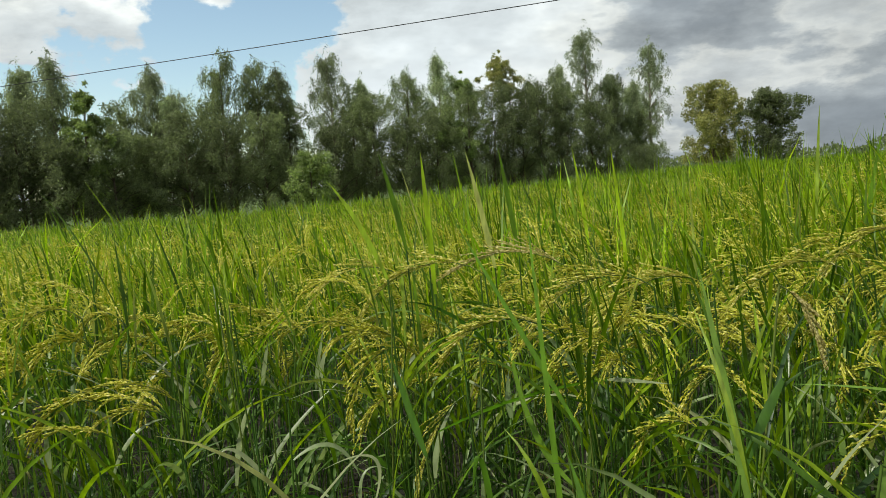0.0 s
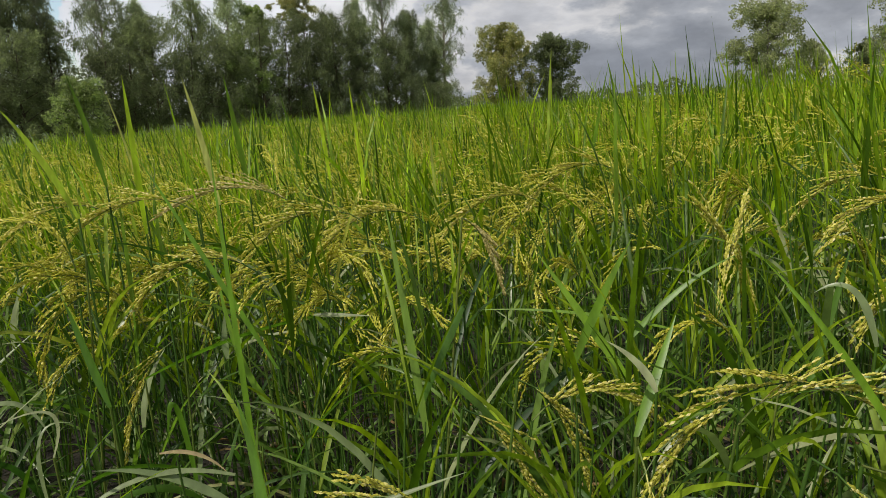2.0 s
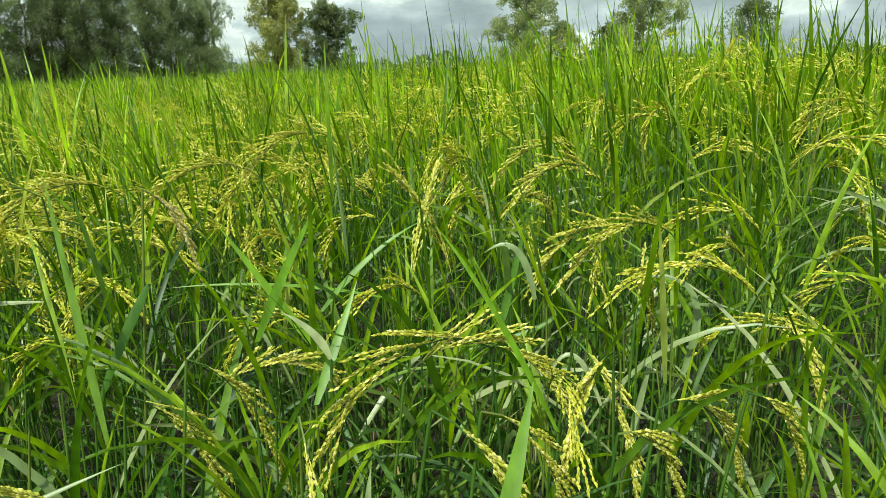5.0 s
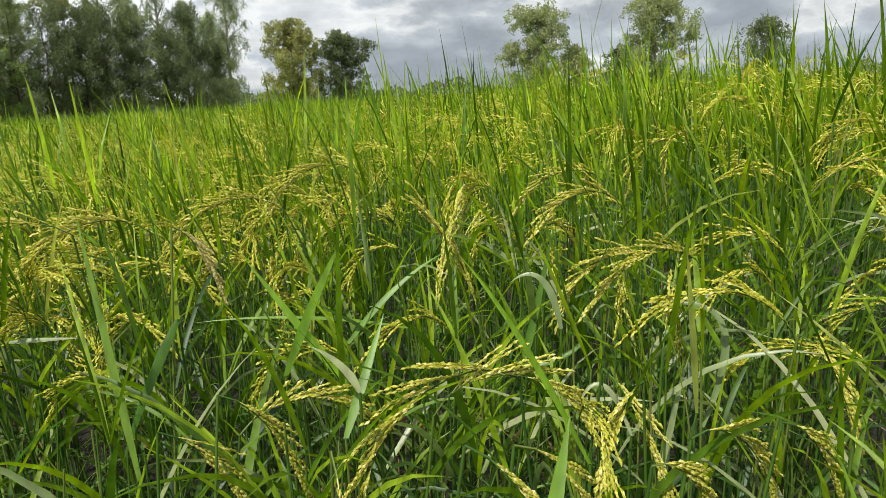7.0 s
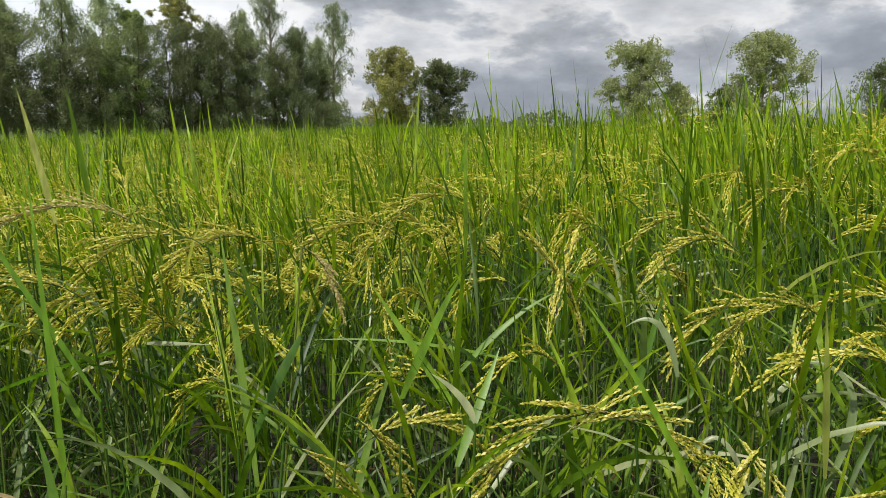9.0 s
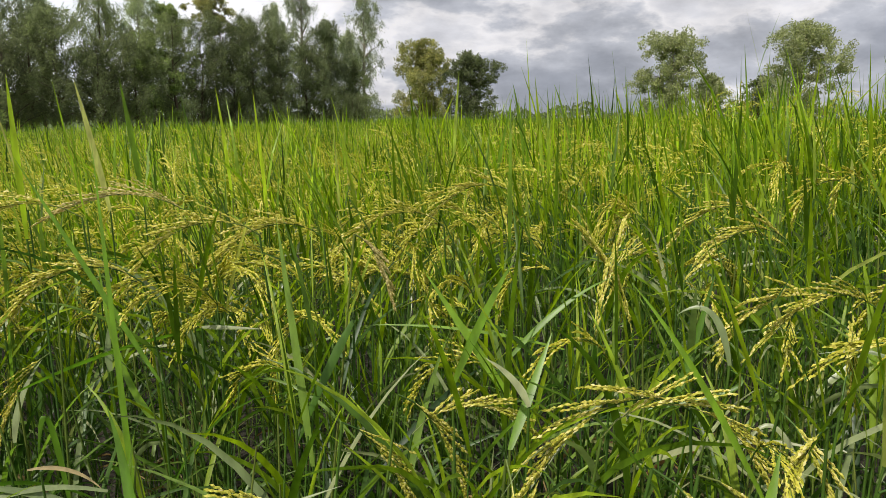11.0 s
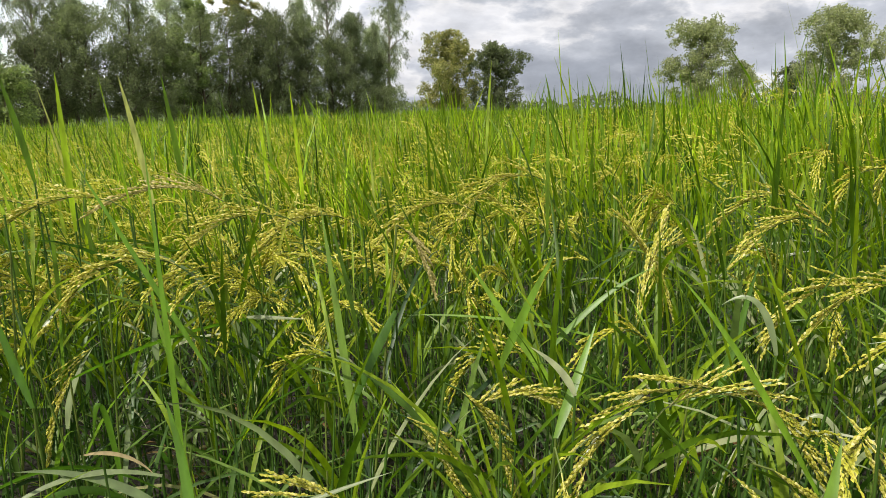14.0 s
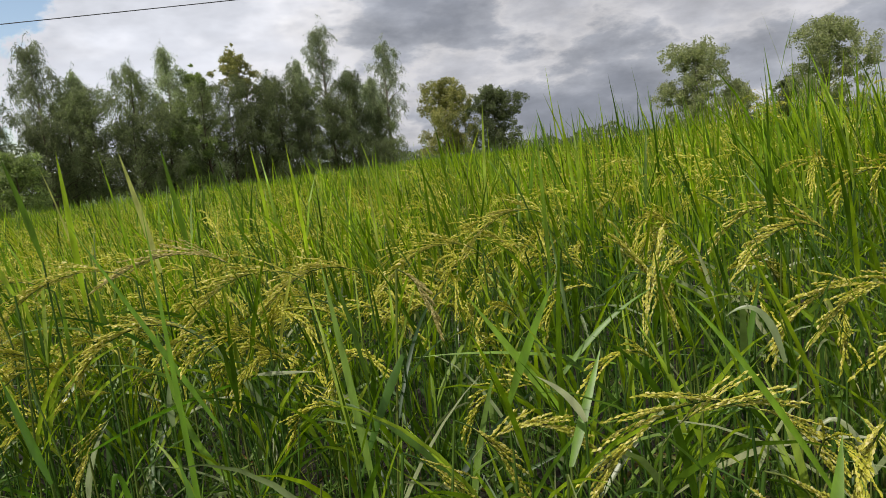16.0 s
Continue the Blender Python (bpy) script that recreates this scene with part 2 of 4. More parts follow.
def ribbons(p, d, az, half, twist, fold=0.0):
    """Leaf ribbons along arcs. half: half widths n x (seg+1); twist: turn about the rib n x (seg+1)."""
    n, k = p.shape[:2]
    side = np.stack([np.cos(az), -np.sin(az), np.zeros(n)], -1)[:, None, :] * np.ones((1, k, 1))
    up = np.cross(side, d)
    c, s = np.cos(twist)[..., None], np.sin(twist)[..., None]
    side, up = side * c + up * s, up * c - side * s
    w = half[..., None]
    if fold:
        v = np.stack([p - side * w + up * w * fold, p, p + side * w + up * w * fold], 2)
    else:
        v = np.stack([p - side * w, p + side * w], 2)
    m = v.shape[2]
    idx = np.arange(n * k * m).reshape(n, k, m)
    faces = [np.stack([idx[:, :-1, j], idx[:, :-1, j + 1], idx[:, 1:, j + 1], idx[:, 1:, j]], -1).reshape(-1, 4) for j in range(m - 1)]
    return v.reshape(-1, 3), np.concatenate(faces)


def leaf_width(seg, width):
    s = np.linspace(0, 1, seg + 1)
    prof = np.minimum(1.0, 0.45 + 2.2 * s) * (1 - s ** 2.6)
    prof[-1] = 0.03
    return np.asarray(width)[:, None] * 0.5 * prof[None]


def leaves(base, az, tilt, bend, length, width, seg, fold=0.0, turn=None):
    p, d = arcs(base, az, tilt, bend, length, seg, 1.6)
    n = len(az)
    turn = rng.normal(0, 0.5, n) if turn is None else turn
    tw = turn[:, None] * np.linspace(0.2, 1.0, seg + 1)[None] * 1.6
    return ribbons(p, d, np.asarray(az), leaf_width(seg, width), tw, fold)


def rods(p, d, r0, r1, sides=3):
    """Tapered tubes along arcs."""
    n, k = p.shape[:2]
    ref = np.where(np.abs(d[..., 2:3]) > 0.9, np.array([1.0, 0, 0]), np.array([0, 0, 1.0]))
    a = np.cross(d, ref)
    a /= np.linalg.norm(a, axis=-1, keepdims=True) + 1e-9
    b = np.cross(d, a)
    q = np.arange(sides) * 2 * np.pi / sides
    r = np.asarray(r0)[:, None] * (1 - np.linspace(0, 1, k))[None] + np.asarray(r1)[:, None] * np.linspace(0, 1, k)[None]
    v = p[:, :, None] + r[:, :, None, None] * (a[:, :, None] * np.cos(q)[None, None, :, None] + b[:, :, None] * np.sin(q)[None, None, :, None])
    idx = np.arange(n * k * sides).reshape(n, k, sides)
    nxt = np.roll(idx, -1, 2)
    f = np.stack([idx[:, :-1], nxt[:, :-1], nxt[:, 1:], idx[:, 1:]], -1).reshape(-1, 4)
    return v.reshape(-1, 3), f


def kernels(p, d, length, radius):
    """Plump spindle-shaped seeds, pointed at both ends."""
    n = len(p)
    a = np.cross(d, rng.normal(size=(n, 3)))
    a /= np.linalg.norm(a, axis=-1, keepdims=True) + 1e-9
    b = np.cross(d, a)
    length, radius = np.asarray(length)[:, None], np.asarray(radius)[:, None]
    turns = [a * math.cos(q) + b * math.sin(q) for q in (0, 2.094, 4.189)]
    v = np.stack([p] + [p + d * length * 0.42 + radius * w for w in turns] + [p + d * length], 1)
    i = (np.arange(n) * 5)[:, None]
    f = np.concatenate([i + np.array([tri]) for tri in ((0, 2, 1), (0, 3, 2), (0, 1, 3), (1, 2, 4), (2, 3, 4), (3, 1, 4))])
    return v.reshape(-1, 3), f


def flat_kernels(p, d, length, width):
    """Seeds too far off to show more than a lozenge."""
    n = len(p)
    a = np.cross(d, rng.normal(size=(n, 3)))
    a /= np.linalg.norm(a, axis=-1, keepdims=True) + 1e-9
    L, w = np.asarray(length)[:, None], np.asarray(width)[:, None]
    v = np.stack([p, p + d * L * 0.5 - a * w, p + d * L, p + d * L * 0.5 + a * w], 1)
    return v.reshape(-1, 3), np.arange(n * 4).reshape(n, 4)


def panicles(base, az, tilt, bend, length, branches, seeds, near, fold=1.0, grain_length=0.027, loose=1.0):
    """Ears of rice: (stalk pieces, seed pieces). Each ear arches over, with side branches that hang from it."""
    n, seg = len(az), 8 if near else 5
    p, d = arcs(base, az, tilt, bend, length, seg, fold)
    stalk = [rods(p, d, np.full(n, 0.0016), np.full(n, 0.0007)) if near else ribbons(p, d, az, np.full((n, seg + 1), 0.0015), np.zeros((n, seg + 1)))]
    at = np.linspace(0.12, 0.97, branches)[None] + rng.uniform(-0.03, 0.03, (n, branches))
    f = np.clip(at, 0, 0.999) * seg
    i, w = f.astype(int), (f % 1)[..., None]
    row = np.arange(n)[:, None]
    bp = (p[row, i] * (1 - w) + p[row, i + 1] * w).reshape(-1, 3)
    bd = d[row, i].reshape(-1, 3) + rng.normal(0, 0.17 * loose if near else 0.22, (n * branches, 3))
    baz = np.arctan2(bd[:, 0], bd[:, 1])
    btilt = np.arctan2(np.hypot(bd[:, 0], bd[:, 1]), bd[:, 2])
    blen = (np.repeat(length, branches) * ((0.40 - 0.15 * at.ravel()) if near else (0.72 - 0.40 * at.ravel()))) * rng.uniform(0.8, 1.2, n * branches)
    bbend = np.clip(2.9 - btilt, 0, 1.5) * rng.uniform(0.25, 0.75, n * branches) * loose
    bseg = 4 if near else 2
    q, e = arcs(bp, baz, btilt, bbend, blen, bseg, 1.0)
    if near:
        stalk.append(rods(q, e, np.full(len(q), 0.0008), np.full(len(q), 0.0005)))
    k = np.linspace(0.12, 1.0, seeds)[None] + rng.uniform(-0.03, 0.03, (len(q), seeds))
    f = np.clip(k, 0, 0.999) * bseg
    i, w = f.astype(int), (f % 1)[..., None]
    row = np.arange(len(q))[:, None]
    sp = (q[row, i] * (1 - w) + q[row, i + 1] * w).reshape(-1, 3)
    sd = e[row, i].reshape(-1, 3)
    off = np.cross(sd, rng.normal(size=(len(sp), 3)))
    off /= np.linalg.norm(off, axis=-1, keepdims=True) + 1e-9
    sp, sd = sp + off * (0.0010 if near else 0.0012), sd + off * rng.uniform(0.0, 0.10, (len(sp), 1))
    sd /= np.linalg.norm(sd, axis=-1, keepdims=True)
    if near:
        return stalk, [kernels(sp, sd, rng.uniform(0.0080, 0.0096, len(sp)), rng.uniform(0.0018, 0.0024, len(sp)))]
    return stalk, [flat_kernels(sp, sd, np.full(len(sp), grain_length) * rng.uniform(0.8, 1.2, len(sp)), np.full(len(sp), 0.0021 if grain_length < 0.03 else 0.0027))]


def part(name, me, parent, label="", m=None):
    ob = new(name, me)
    ob.parent = parent
    if m is not None:
        ob.matrix_basis = m
    if label:
        ob["label"] = label
    return ob


# ---------------------------------------------------------------- ground and cable
def build_ground():
    bm = bmesh.new()
    bmesh.ops.create_grid(bm, x_segments=40, y_segments=40, size=2500)
    me = bpy.data.meshes.new("ground")
    bm.to_mesh(me)
    bm.free()
    me.materials.append(ground_material())
    tagged(new("ground", me), "brown paddy soil running into green grassland", "ground", kind="structure")


build_ground()


def build_cable(az, far, height, sag):
    """A wire crossing ahead from side to side."""
    mid = heading(az, 0) * far
    along = heading(az + 90, 0)
    s = np.linspace(-150, 150, 61)
    pts = np.array([[*(mid + along * a).xy, height + sag * a * a] for a in s])[None]
    d = np.gradient(pts, axis=1)
    d /= np.linalg.norm(d, axis=-1, keepdims=True)
    me = mesh_of("power_cable", [rods(pts, d, np.array([0.016]), np.array([0.016]), 6)], CABLE, True)
    tagged(new("power_cable", me), "thin black overhead power cable sagging above the field", "cable", "overhead power cables")


CABLE = plain("black_cable", (0.03, 0.03, 0.032), 0.6)
build_cable(22, 24.4, 7.10, 0.00012)
for height in (12.75, 13.05, 13.35):
    build_cable(7, 33, height, 0.00008)

# ---------------------------------------------------------------- trees
def grow_tree(name, label, az, far, height, width, style, mat, wood, seed, group, leaf=0.2, count=5000, low=0.3, lean=0.0):
    """A tapered trunk with limbs, and a crown of small leaves in uneven clumps."""
    r = np.random.default_rng(seed)
    at = heading(az, 0) * far
    root = new(name)
    root.location = (at.x, at.y, 0)
    root.rotation_euler = (0, 0, r.uniform(0, 6.28))
    top = height * 0.93
    k = 9
    trunk = np.cumsum(np.concatenate([[[0, 0, 0]], np.c_[r.normal(0, 0.03 * height / k * 2, (k, 2)), np.full(k, top / k)]]), 0)
    trunk[:, 0] += lean * trunk[:, 2]
    d = np.gradient(trunk, axis=0)
    d /= np.linalg.norm(d, axis=1, keepdims=True)
    thick = height * 0.012 + 0.03
    wood_parts = [rods(trunk[None], d[None], [thick], [0.015], 7)]
    clumps, sizes = [], []
    limbs = {"gum": 30, "round": 18, "bush": 14, "spread": 34, "thicket": 26}[style]
    for i in range(limbs):
        f = low + (0.97 - low) * (i + r.uniform(0, 1)) / limbs
        z = f * top
        c = np.array([np.interp(z, trunk[:, 2], trunk[:, j]) for j in range(3)])
        u = (f - low) / (0.97 - low)
        reach = width * 0.5 * {"gum": (0.55 + 0.6 * math.sin(math.pi * min(1, u * 0.9 + 0.12))) * (1.05 - 0.5 * u * u), "round": math.sqrt(max(0.08, 1 - (2 * u - 0.85) ** 2)),
                               "bush": math.sqrt(max(0.1, 1 - u * u)), "thicket": 1.0 - 0.45 * u * u, "spread": math.sqrt(max(0.06, 1 - (1.75 * u - 0.7) ** 2))}[style] * r.uniform(0.65, 1.05)
        a = i * 2.4 + r.uniform(-0.5, 0.5)
        rise = {"gum": 0.9, "round": 0.5, "bush": 0.5, "spread": 0.45, "thicket": 0.6}[style] * reach * r.uniform(0.5, 1.2)
        tip = c + np.array([math.sin(a) * reach, math.cos(a) * reach, rise])
        tip[2] = min(tip[2], height - 0.1)
        mid = (c + tip) / 2 + np.array([0, 0, 0.12 * reach])
        path = np.array([c, mid, tip])[None]
        dd = np.gradient(path, axis=1)
        dd /= np.linalg.norm(dd, axis=-1, keepdims=True) + 1e-9
        wood_parts.append(rods(path, dd, [thick * 0.45 * (1.1 - u)], [0.008], 5))
        size = {"gum": 0.24, "round": 0.36, "bush": 0.42, "spread": 0.37, "thicket": 0.36}[style] * (0.35 * width + 0.45)
        for q, g in ((tip, 1.0), (mid, 0.8), (c * 0.35 + mid * 0.65, 0.6)):
            clumps.append(q + r.normal(0, 0.12 * size, 3))
            sizes.append(size * g * r.uniform(0.45, 1.25))
    clumps.append(trunk[-1] * np.array([1, 1, (height - 0.25) / trunk[-1, 2]]))
    sizes.append(0.5 * np.mean(sizes))
    clumps, sizes = np.array(clumps), np.array(sizes)
    droop = style in ("gum", "thicket")

    def ball(n):
        v = r.normal(size=(n, 3))
        return v / np.linalg.norm(v, axis=1, keepdims=True) * r.uniform(0, 1, (n, 1)) ** 0.45

    # every clump is made of tufts, with gaps between
    tufts = {"gum": 5, "thicket": 6, "spread": 7}.get(style, 6)
    clumps, sizes = np.repeat(clumps, tufts, 0), np.repeat(sizes, tufts)
    shift = ball(len(sizes)) * sizes[:, None] * {"gum": 0.85, "spread": 1.0}.get(style, 0.9)
    if droop:
        shift[:, 2] *= 1.4
    clumps, sizes = clumps + shift, sizes * r.uniform(0.3, 0.6, len(sizes))
    clumps[:, 2] = np.minimum(clumps[:, 2], height - sizes * 0.5)
    weight = sizes ** 2 / np.sum(sizes ** 2)
    pick = r.choice(len(clumps), count, p=weight)
    off = ball(count) * sizes[pick][:, None]
    off[:, 2] *= 1.5 if style == "gum" else 0.9
    if droop:
        # leaves hang in strings from the twigs
        string = 7 if style == "gum" else 4
        first = np.arange(count) // string * string
        sway = r.normal(0, 0.08, (count, 3))[first] * (np.arange(count) % string)[:, None] * 0.5
        pick, off = pick[first], off[first] + r.normal(0, 0.03, (count, 3)) + sway
        off[:, 2] -= np.arange(count) % string * 0.085 - 0.25
    p = clumps[pick] + off
    p[:, 2] = np.maximum(p[:, 2], 0.05)
    d = r.normal(size=(count, 3)) * (0.45 if style == "gum" else 0.9) + off / (sizes[pick][:, None] + 0.1) * 0.5
    d[:, 2] -= {"gum": 1.1, "thicket": 0.5}.get(style, 0.15)
    d /= np.linalg.norm(d, axis=1, keepdims=True)
    a = np.cross(d, r.normal(size=(count, 3)))
    a /= np.linalg.norm(a, axis=1, keepdims=True)
    L = (leaf * r.uniform(0.6, 1.4, count))[:, None]
    W = L * (0.17 if droop else 0.34)
    v = np.stack([p - a * W, p + d * L, p + a * W], 1).reshape(-1, 3)
    part("trunk", mesh_of("trunk", wood_parts, wood, True), root)
    part("crown", mesh_of("crown", [(v, np.arange(count * 3).reshape(-1, 3))], mat), root)
    return tagged(root, label, "tree", group)


ROW = "trees along the field edge"
GUM_LABEL = "tall slender eucalyptus tree with pale trunk and drooping grey-green leaves"
DENSE_LABEL = "dense leafy dark green eucalyptus in the row behind the field"
# heading, distance, height, width, style
TREE_ROW = [
    (-33.5, 43, 9.6, 3.2, 0), (-31, 42, 9.0, 3.0, 1), (-28.1, 43, 9.3, 1.9, 0), (-26.3, 42, 9.6, 2.3, 0), (-24.3, 40, 7.8, 2.6, 2), (-19.6, 45, 9.4, 2.9, 0),
    (-17.8, 44, 8.0, 2.2, 0), (-14.2, 46, 10.3, 3.4, 1), (-12.0, 47, 10.1, 3.0, 1), (-10.2, 48, 10.0, 2.2, 0), (-6.2, 49, 11.1, 3.3, 0), (-3.9, 50, 9.3, 2.1, 0),
    (-0.4, 51, 9.6, 3.5, 1), (2.5, 52, 11.0, 2.5, 0), (4.5, 53, 9.6, 3.2, 2), (7.8, 55, 11.2, 3.0, 3), (10.2, 57, 9.2, 3.0, 1), (12.0, 58, 10.4, 2.2, 0),
    (14.4, 60, 13.6, 3.2, 0), (16.2, 62, 9.7, 2.8, 0), (18.9, 66, 12.7, 3.6, 0), (17.5, 64, 9.0, 2.4, 0),
]
for n, (az, far, h, w, style) in enumerate(TREE_ROW):
    if style == 0:
        grow_tree("eucalyptus_tree", GUM_LABEL, az, far, h, w, "gum", GUM_LEAF, PALE_BARK, 100 + n, ROW, 0.135, 17000, 0.30)
    elif style == 1:
        grow_tree("eucalyptus_tree", DENSE_LABEL, az, far, h, w * 1.1, "gum", DARK_LEAF, BROWN_BARK, 100 + n, ROW, 0.135, 20000, 0.15)
    elif style == 2:
        grow_tree("broadleaf_tree", "round leafy tree with lighter green crown in the row", az, far, h, w, "round", LIME_LEAF, BROWN_BARK, 100 + n, ROW, 0.12, 17000, 0.18)
    else:
        grow_tree("broadleaf_tree", "tall tree with small round olive brown crown", az, far, h, w, "round", YELLOW_LEAF, BROWN_BARK, 100 + n, ROW, 0.13, 9000, 0.66)

# undergrowth in front of and between the trees: heading, distance, height, width, lime
SCRUB = [
    (-34, 40, 6.0, 4.5, 0), (-31, 39, 5.2, 4.0, 0), (-28.6, 40, 6.7, 4.0, 0), (-25.5, 39, 4.6, 3.6, 0), (-22.6, 41, 5.1, 4.0, 0), (-20, 42, 4.8, 3.6, 0), (-17.4, 42, 6.1, 4.2, 0),
    (-14.5, 43, 5.8, 4.2, 0), (-11.6, 43, 5.9, 4.0, 0), (-8.3, 41, 3.6, 2.8, 1), (-6, 45, 5.2, 4.0, 0), (-3.0, 47, 7.3, 4.0, 0), (-0.5, 47, 5.5, 4.0, 0), (2.0, 48, 6.0, 3.8, 0),
    (3.3, 49, 6.5, 3.6, 1), (4.9, 50, 7.6, 4.2, 0), (6.5, 53, 7.8, 4.9, 0), (8.2, 54, 8.4, 4.4, 0), (10.6, 56, 8.2, 4.6, 0), (-21.5, 44, 7.0, 3.4, 0), (-15.8, 46, 7.6, 3.6, 0), (-9.6, 47, 7.0, 3.6, 0), (-4.6, 48, 7.2, 3.4, 0), (9.0, 54, 6.2, 4.4, 0), (12.4, 57, 8.1, 4.4, 0), (14.5, 58, 6.8, 4.6, 0), (16, 61, 8.7, 4.4, 0), (18.2, 63, 6.0, 4.2, 0),
]
# a lower, closed belt of bushes along the edge of the crop
SCRUB += [(az, 38 + 0.42 * (az + 36), 2.6 + 1.5 * ((k * 7) % 5) / 4, 4.4, 1 if k in (4, 10) else 0) for k, az in enumerate(range(-36, 19, 3))]
for n, (az, far, h, w, lime) in enumerate(SCRUB):
    grow_tree("shrub", "leafy light green shrub below the trees" if lime else "dark green bushy undergrowth below the tall trees", az, far, h, w, "bush" if lime else "thicket",
              LIME_LEAF if lime else DARK_LEAF, BROWN_BARK, 200 + n, "undergrowth below the trees", 0.12 if lime else 0.14, 16000 if h > 4.2 else 9000, 0.04)

LONE = "lone trees beyond the field"
grow_tree("field_tree", "broad tree with yellowing olive crown beyond the field", 23.3, 95, 11.3, 7.4, "spread", YELLOW_LEAF, BROWN_BARK, 301, LONE, 0.22, 26000, 0.03)
grow_tree("field_tree", "dark rounded dense tree beyond the field", 27.3, 100, 10.2, 7.6, "spread", DARK_LEAF, BROWN_BARK, 302, LONE, 0.22, 28000, 0.03)
grow_tree("field_tree", "airy light green tree with a wide crown", 42.7, 75, 9.8, 7.2, "spread", PALE_LEAF, PALE_BARK, 303, LONE, 0.19, 26000, 0.06)
grow_tree("field_tree", "small green tree beside the airy one", 45.6, 80, 5.8, 4.0, "spread", PALE_LEAF, BROWN_BARK, 304, LONE, 0.16, 10000, 0.05)
grow_tree("field_tree", "low dark tree behind the tall crop", 49.0, 85, 5.9, 4.0, "spread", DARK_LEAF, BROWN_BARK, 305, LONE, 0.18, 10000, 0.05)
grow_tree("field_tree", "airy olive tree with a wide domed crown", 51.8, 78, 10.4, 7.6, "spread", PALE_LEAF, PALE_BARK, 306, LONE, 0.19, 27000, 0.06)
grow_tree("field_tree", "dark tree with layered limbs beyond the crop", 59.1, 90, 8.4, 6.0, "spread", DARK_LEAF, BROWN_BARK, 307, LONE, 0.19, 12000, 0.05)


def distant_woods():
    r = np.random.default_rng(5)
    n = 26000
    az = np.radians(r.uniform(-60, 110, n))
    far = r.uniform(230, 300, n)
    crest = 3.2 + 1.6 * np.sin(az * 23) + 1.2 * np.sin(az * 61 + 1) + 0.8 * np.sin(az * 140)
    z = r.uniform(0, 1, n) ** 0.7 * crest
    p = np.stack([np.sin(az) * far, np.cos(az) * far, z], -1)
    d = r.normal(size=(n, 3))
    d /= np.linalg.norm(d, axis=1, keepdims=True)
    me = mesh_of("distant_woods", [flat_kernels(p, d, r.uniform(0.8, 1.6, n), r.uniform(0.3, 0.6, n))], DARK_LEAF)
    tagged(new("distant_woods", me), "low dark line of far woods on the horizon", "woods", kind="stuff")


distant_woods()

# ---------------------------------------------------------------- rice
def crop_height(x, y):
    """The crop stands taller towards one side of the field and lower at its far corner."""
    az, far = np.degrees(np.arctan2(x, y)), np.hypot(x, y)
    low = 0.2 * np.clip((14 - az) / 25, 0, 1) * np.clip((far - 4) / 12, 0, 1)
    return 1.0 + 0.24 * np.clip((az - 5) / 50, -0.1, 1.0) * np.clip((16 - far) / 10, 0, 1) * np.clip((far - 1.0) / 1.2, 0, 1) + 0.06 * np.sin(x * 1.1 + 0.5) * np.cos(y * 0.9) - low


def hills(r0, r1, spacing, az0=-42, az1=86, seed=0, edge_at=0.32):
    """Jittered rows of planting spots between two distances."""
    r = np.random.default_rng(seed)
    g = np.arange(-r1, r1 + spacing, spacing)
    x, y = (a.ravel() for a in np.meshgrid(g, g))
    x, y = x + r.uniform(-0.4, 0.4, x.size) * spacing, y + r.uniform(-0.4, 0.4, x.size) * spacing
    d, az = np.hypot(x, y), np.degrees(np.arctan2(x, y))
    edge = np.where(az < 20, 23 + 0.5 * np.clip(az + 8, 0, 62), 70)
    keep = (d >= r0) & (d < r1) & (az > az0) & (az < az1) & (d < edge) & (x * 0.47 + y * 0.88 > edge_at)
    return x[keep], y[keep]


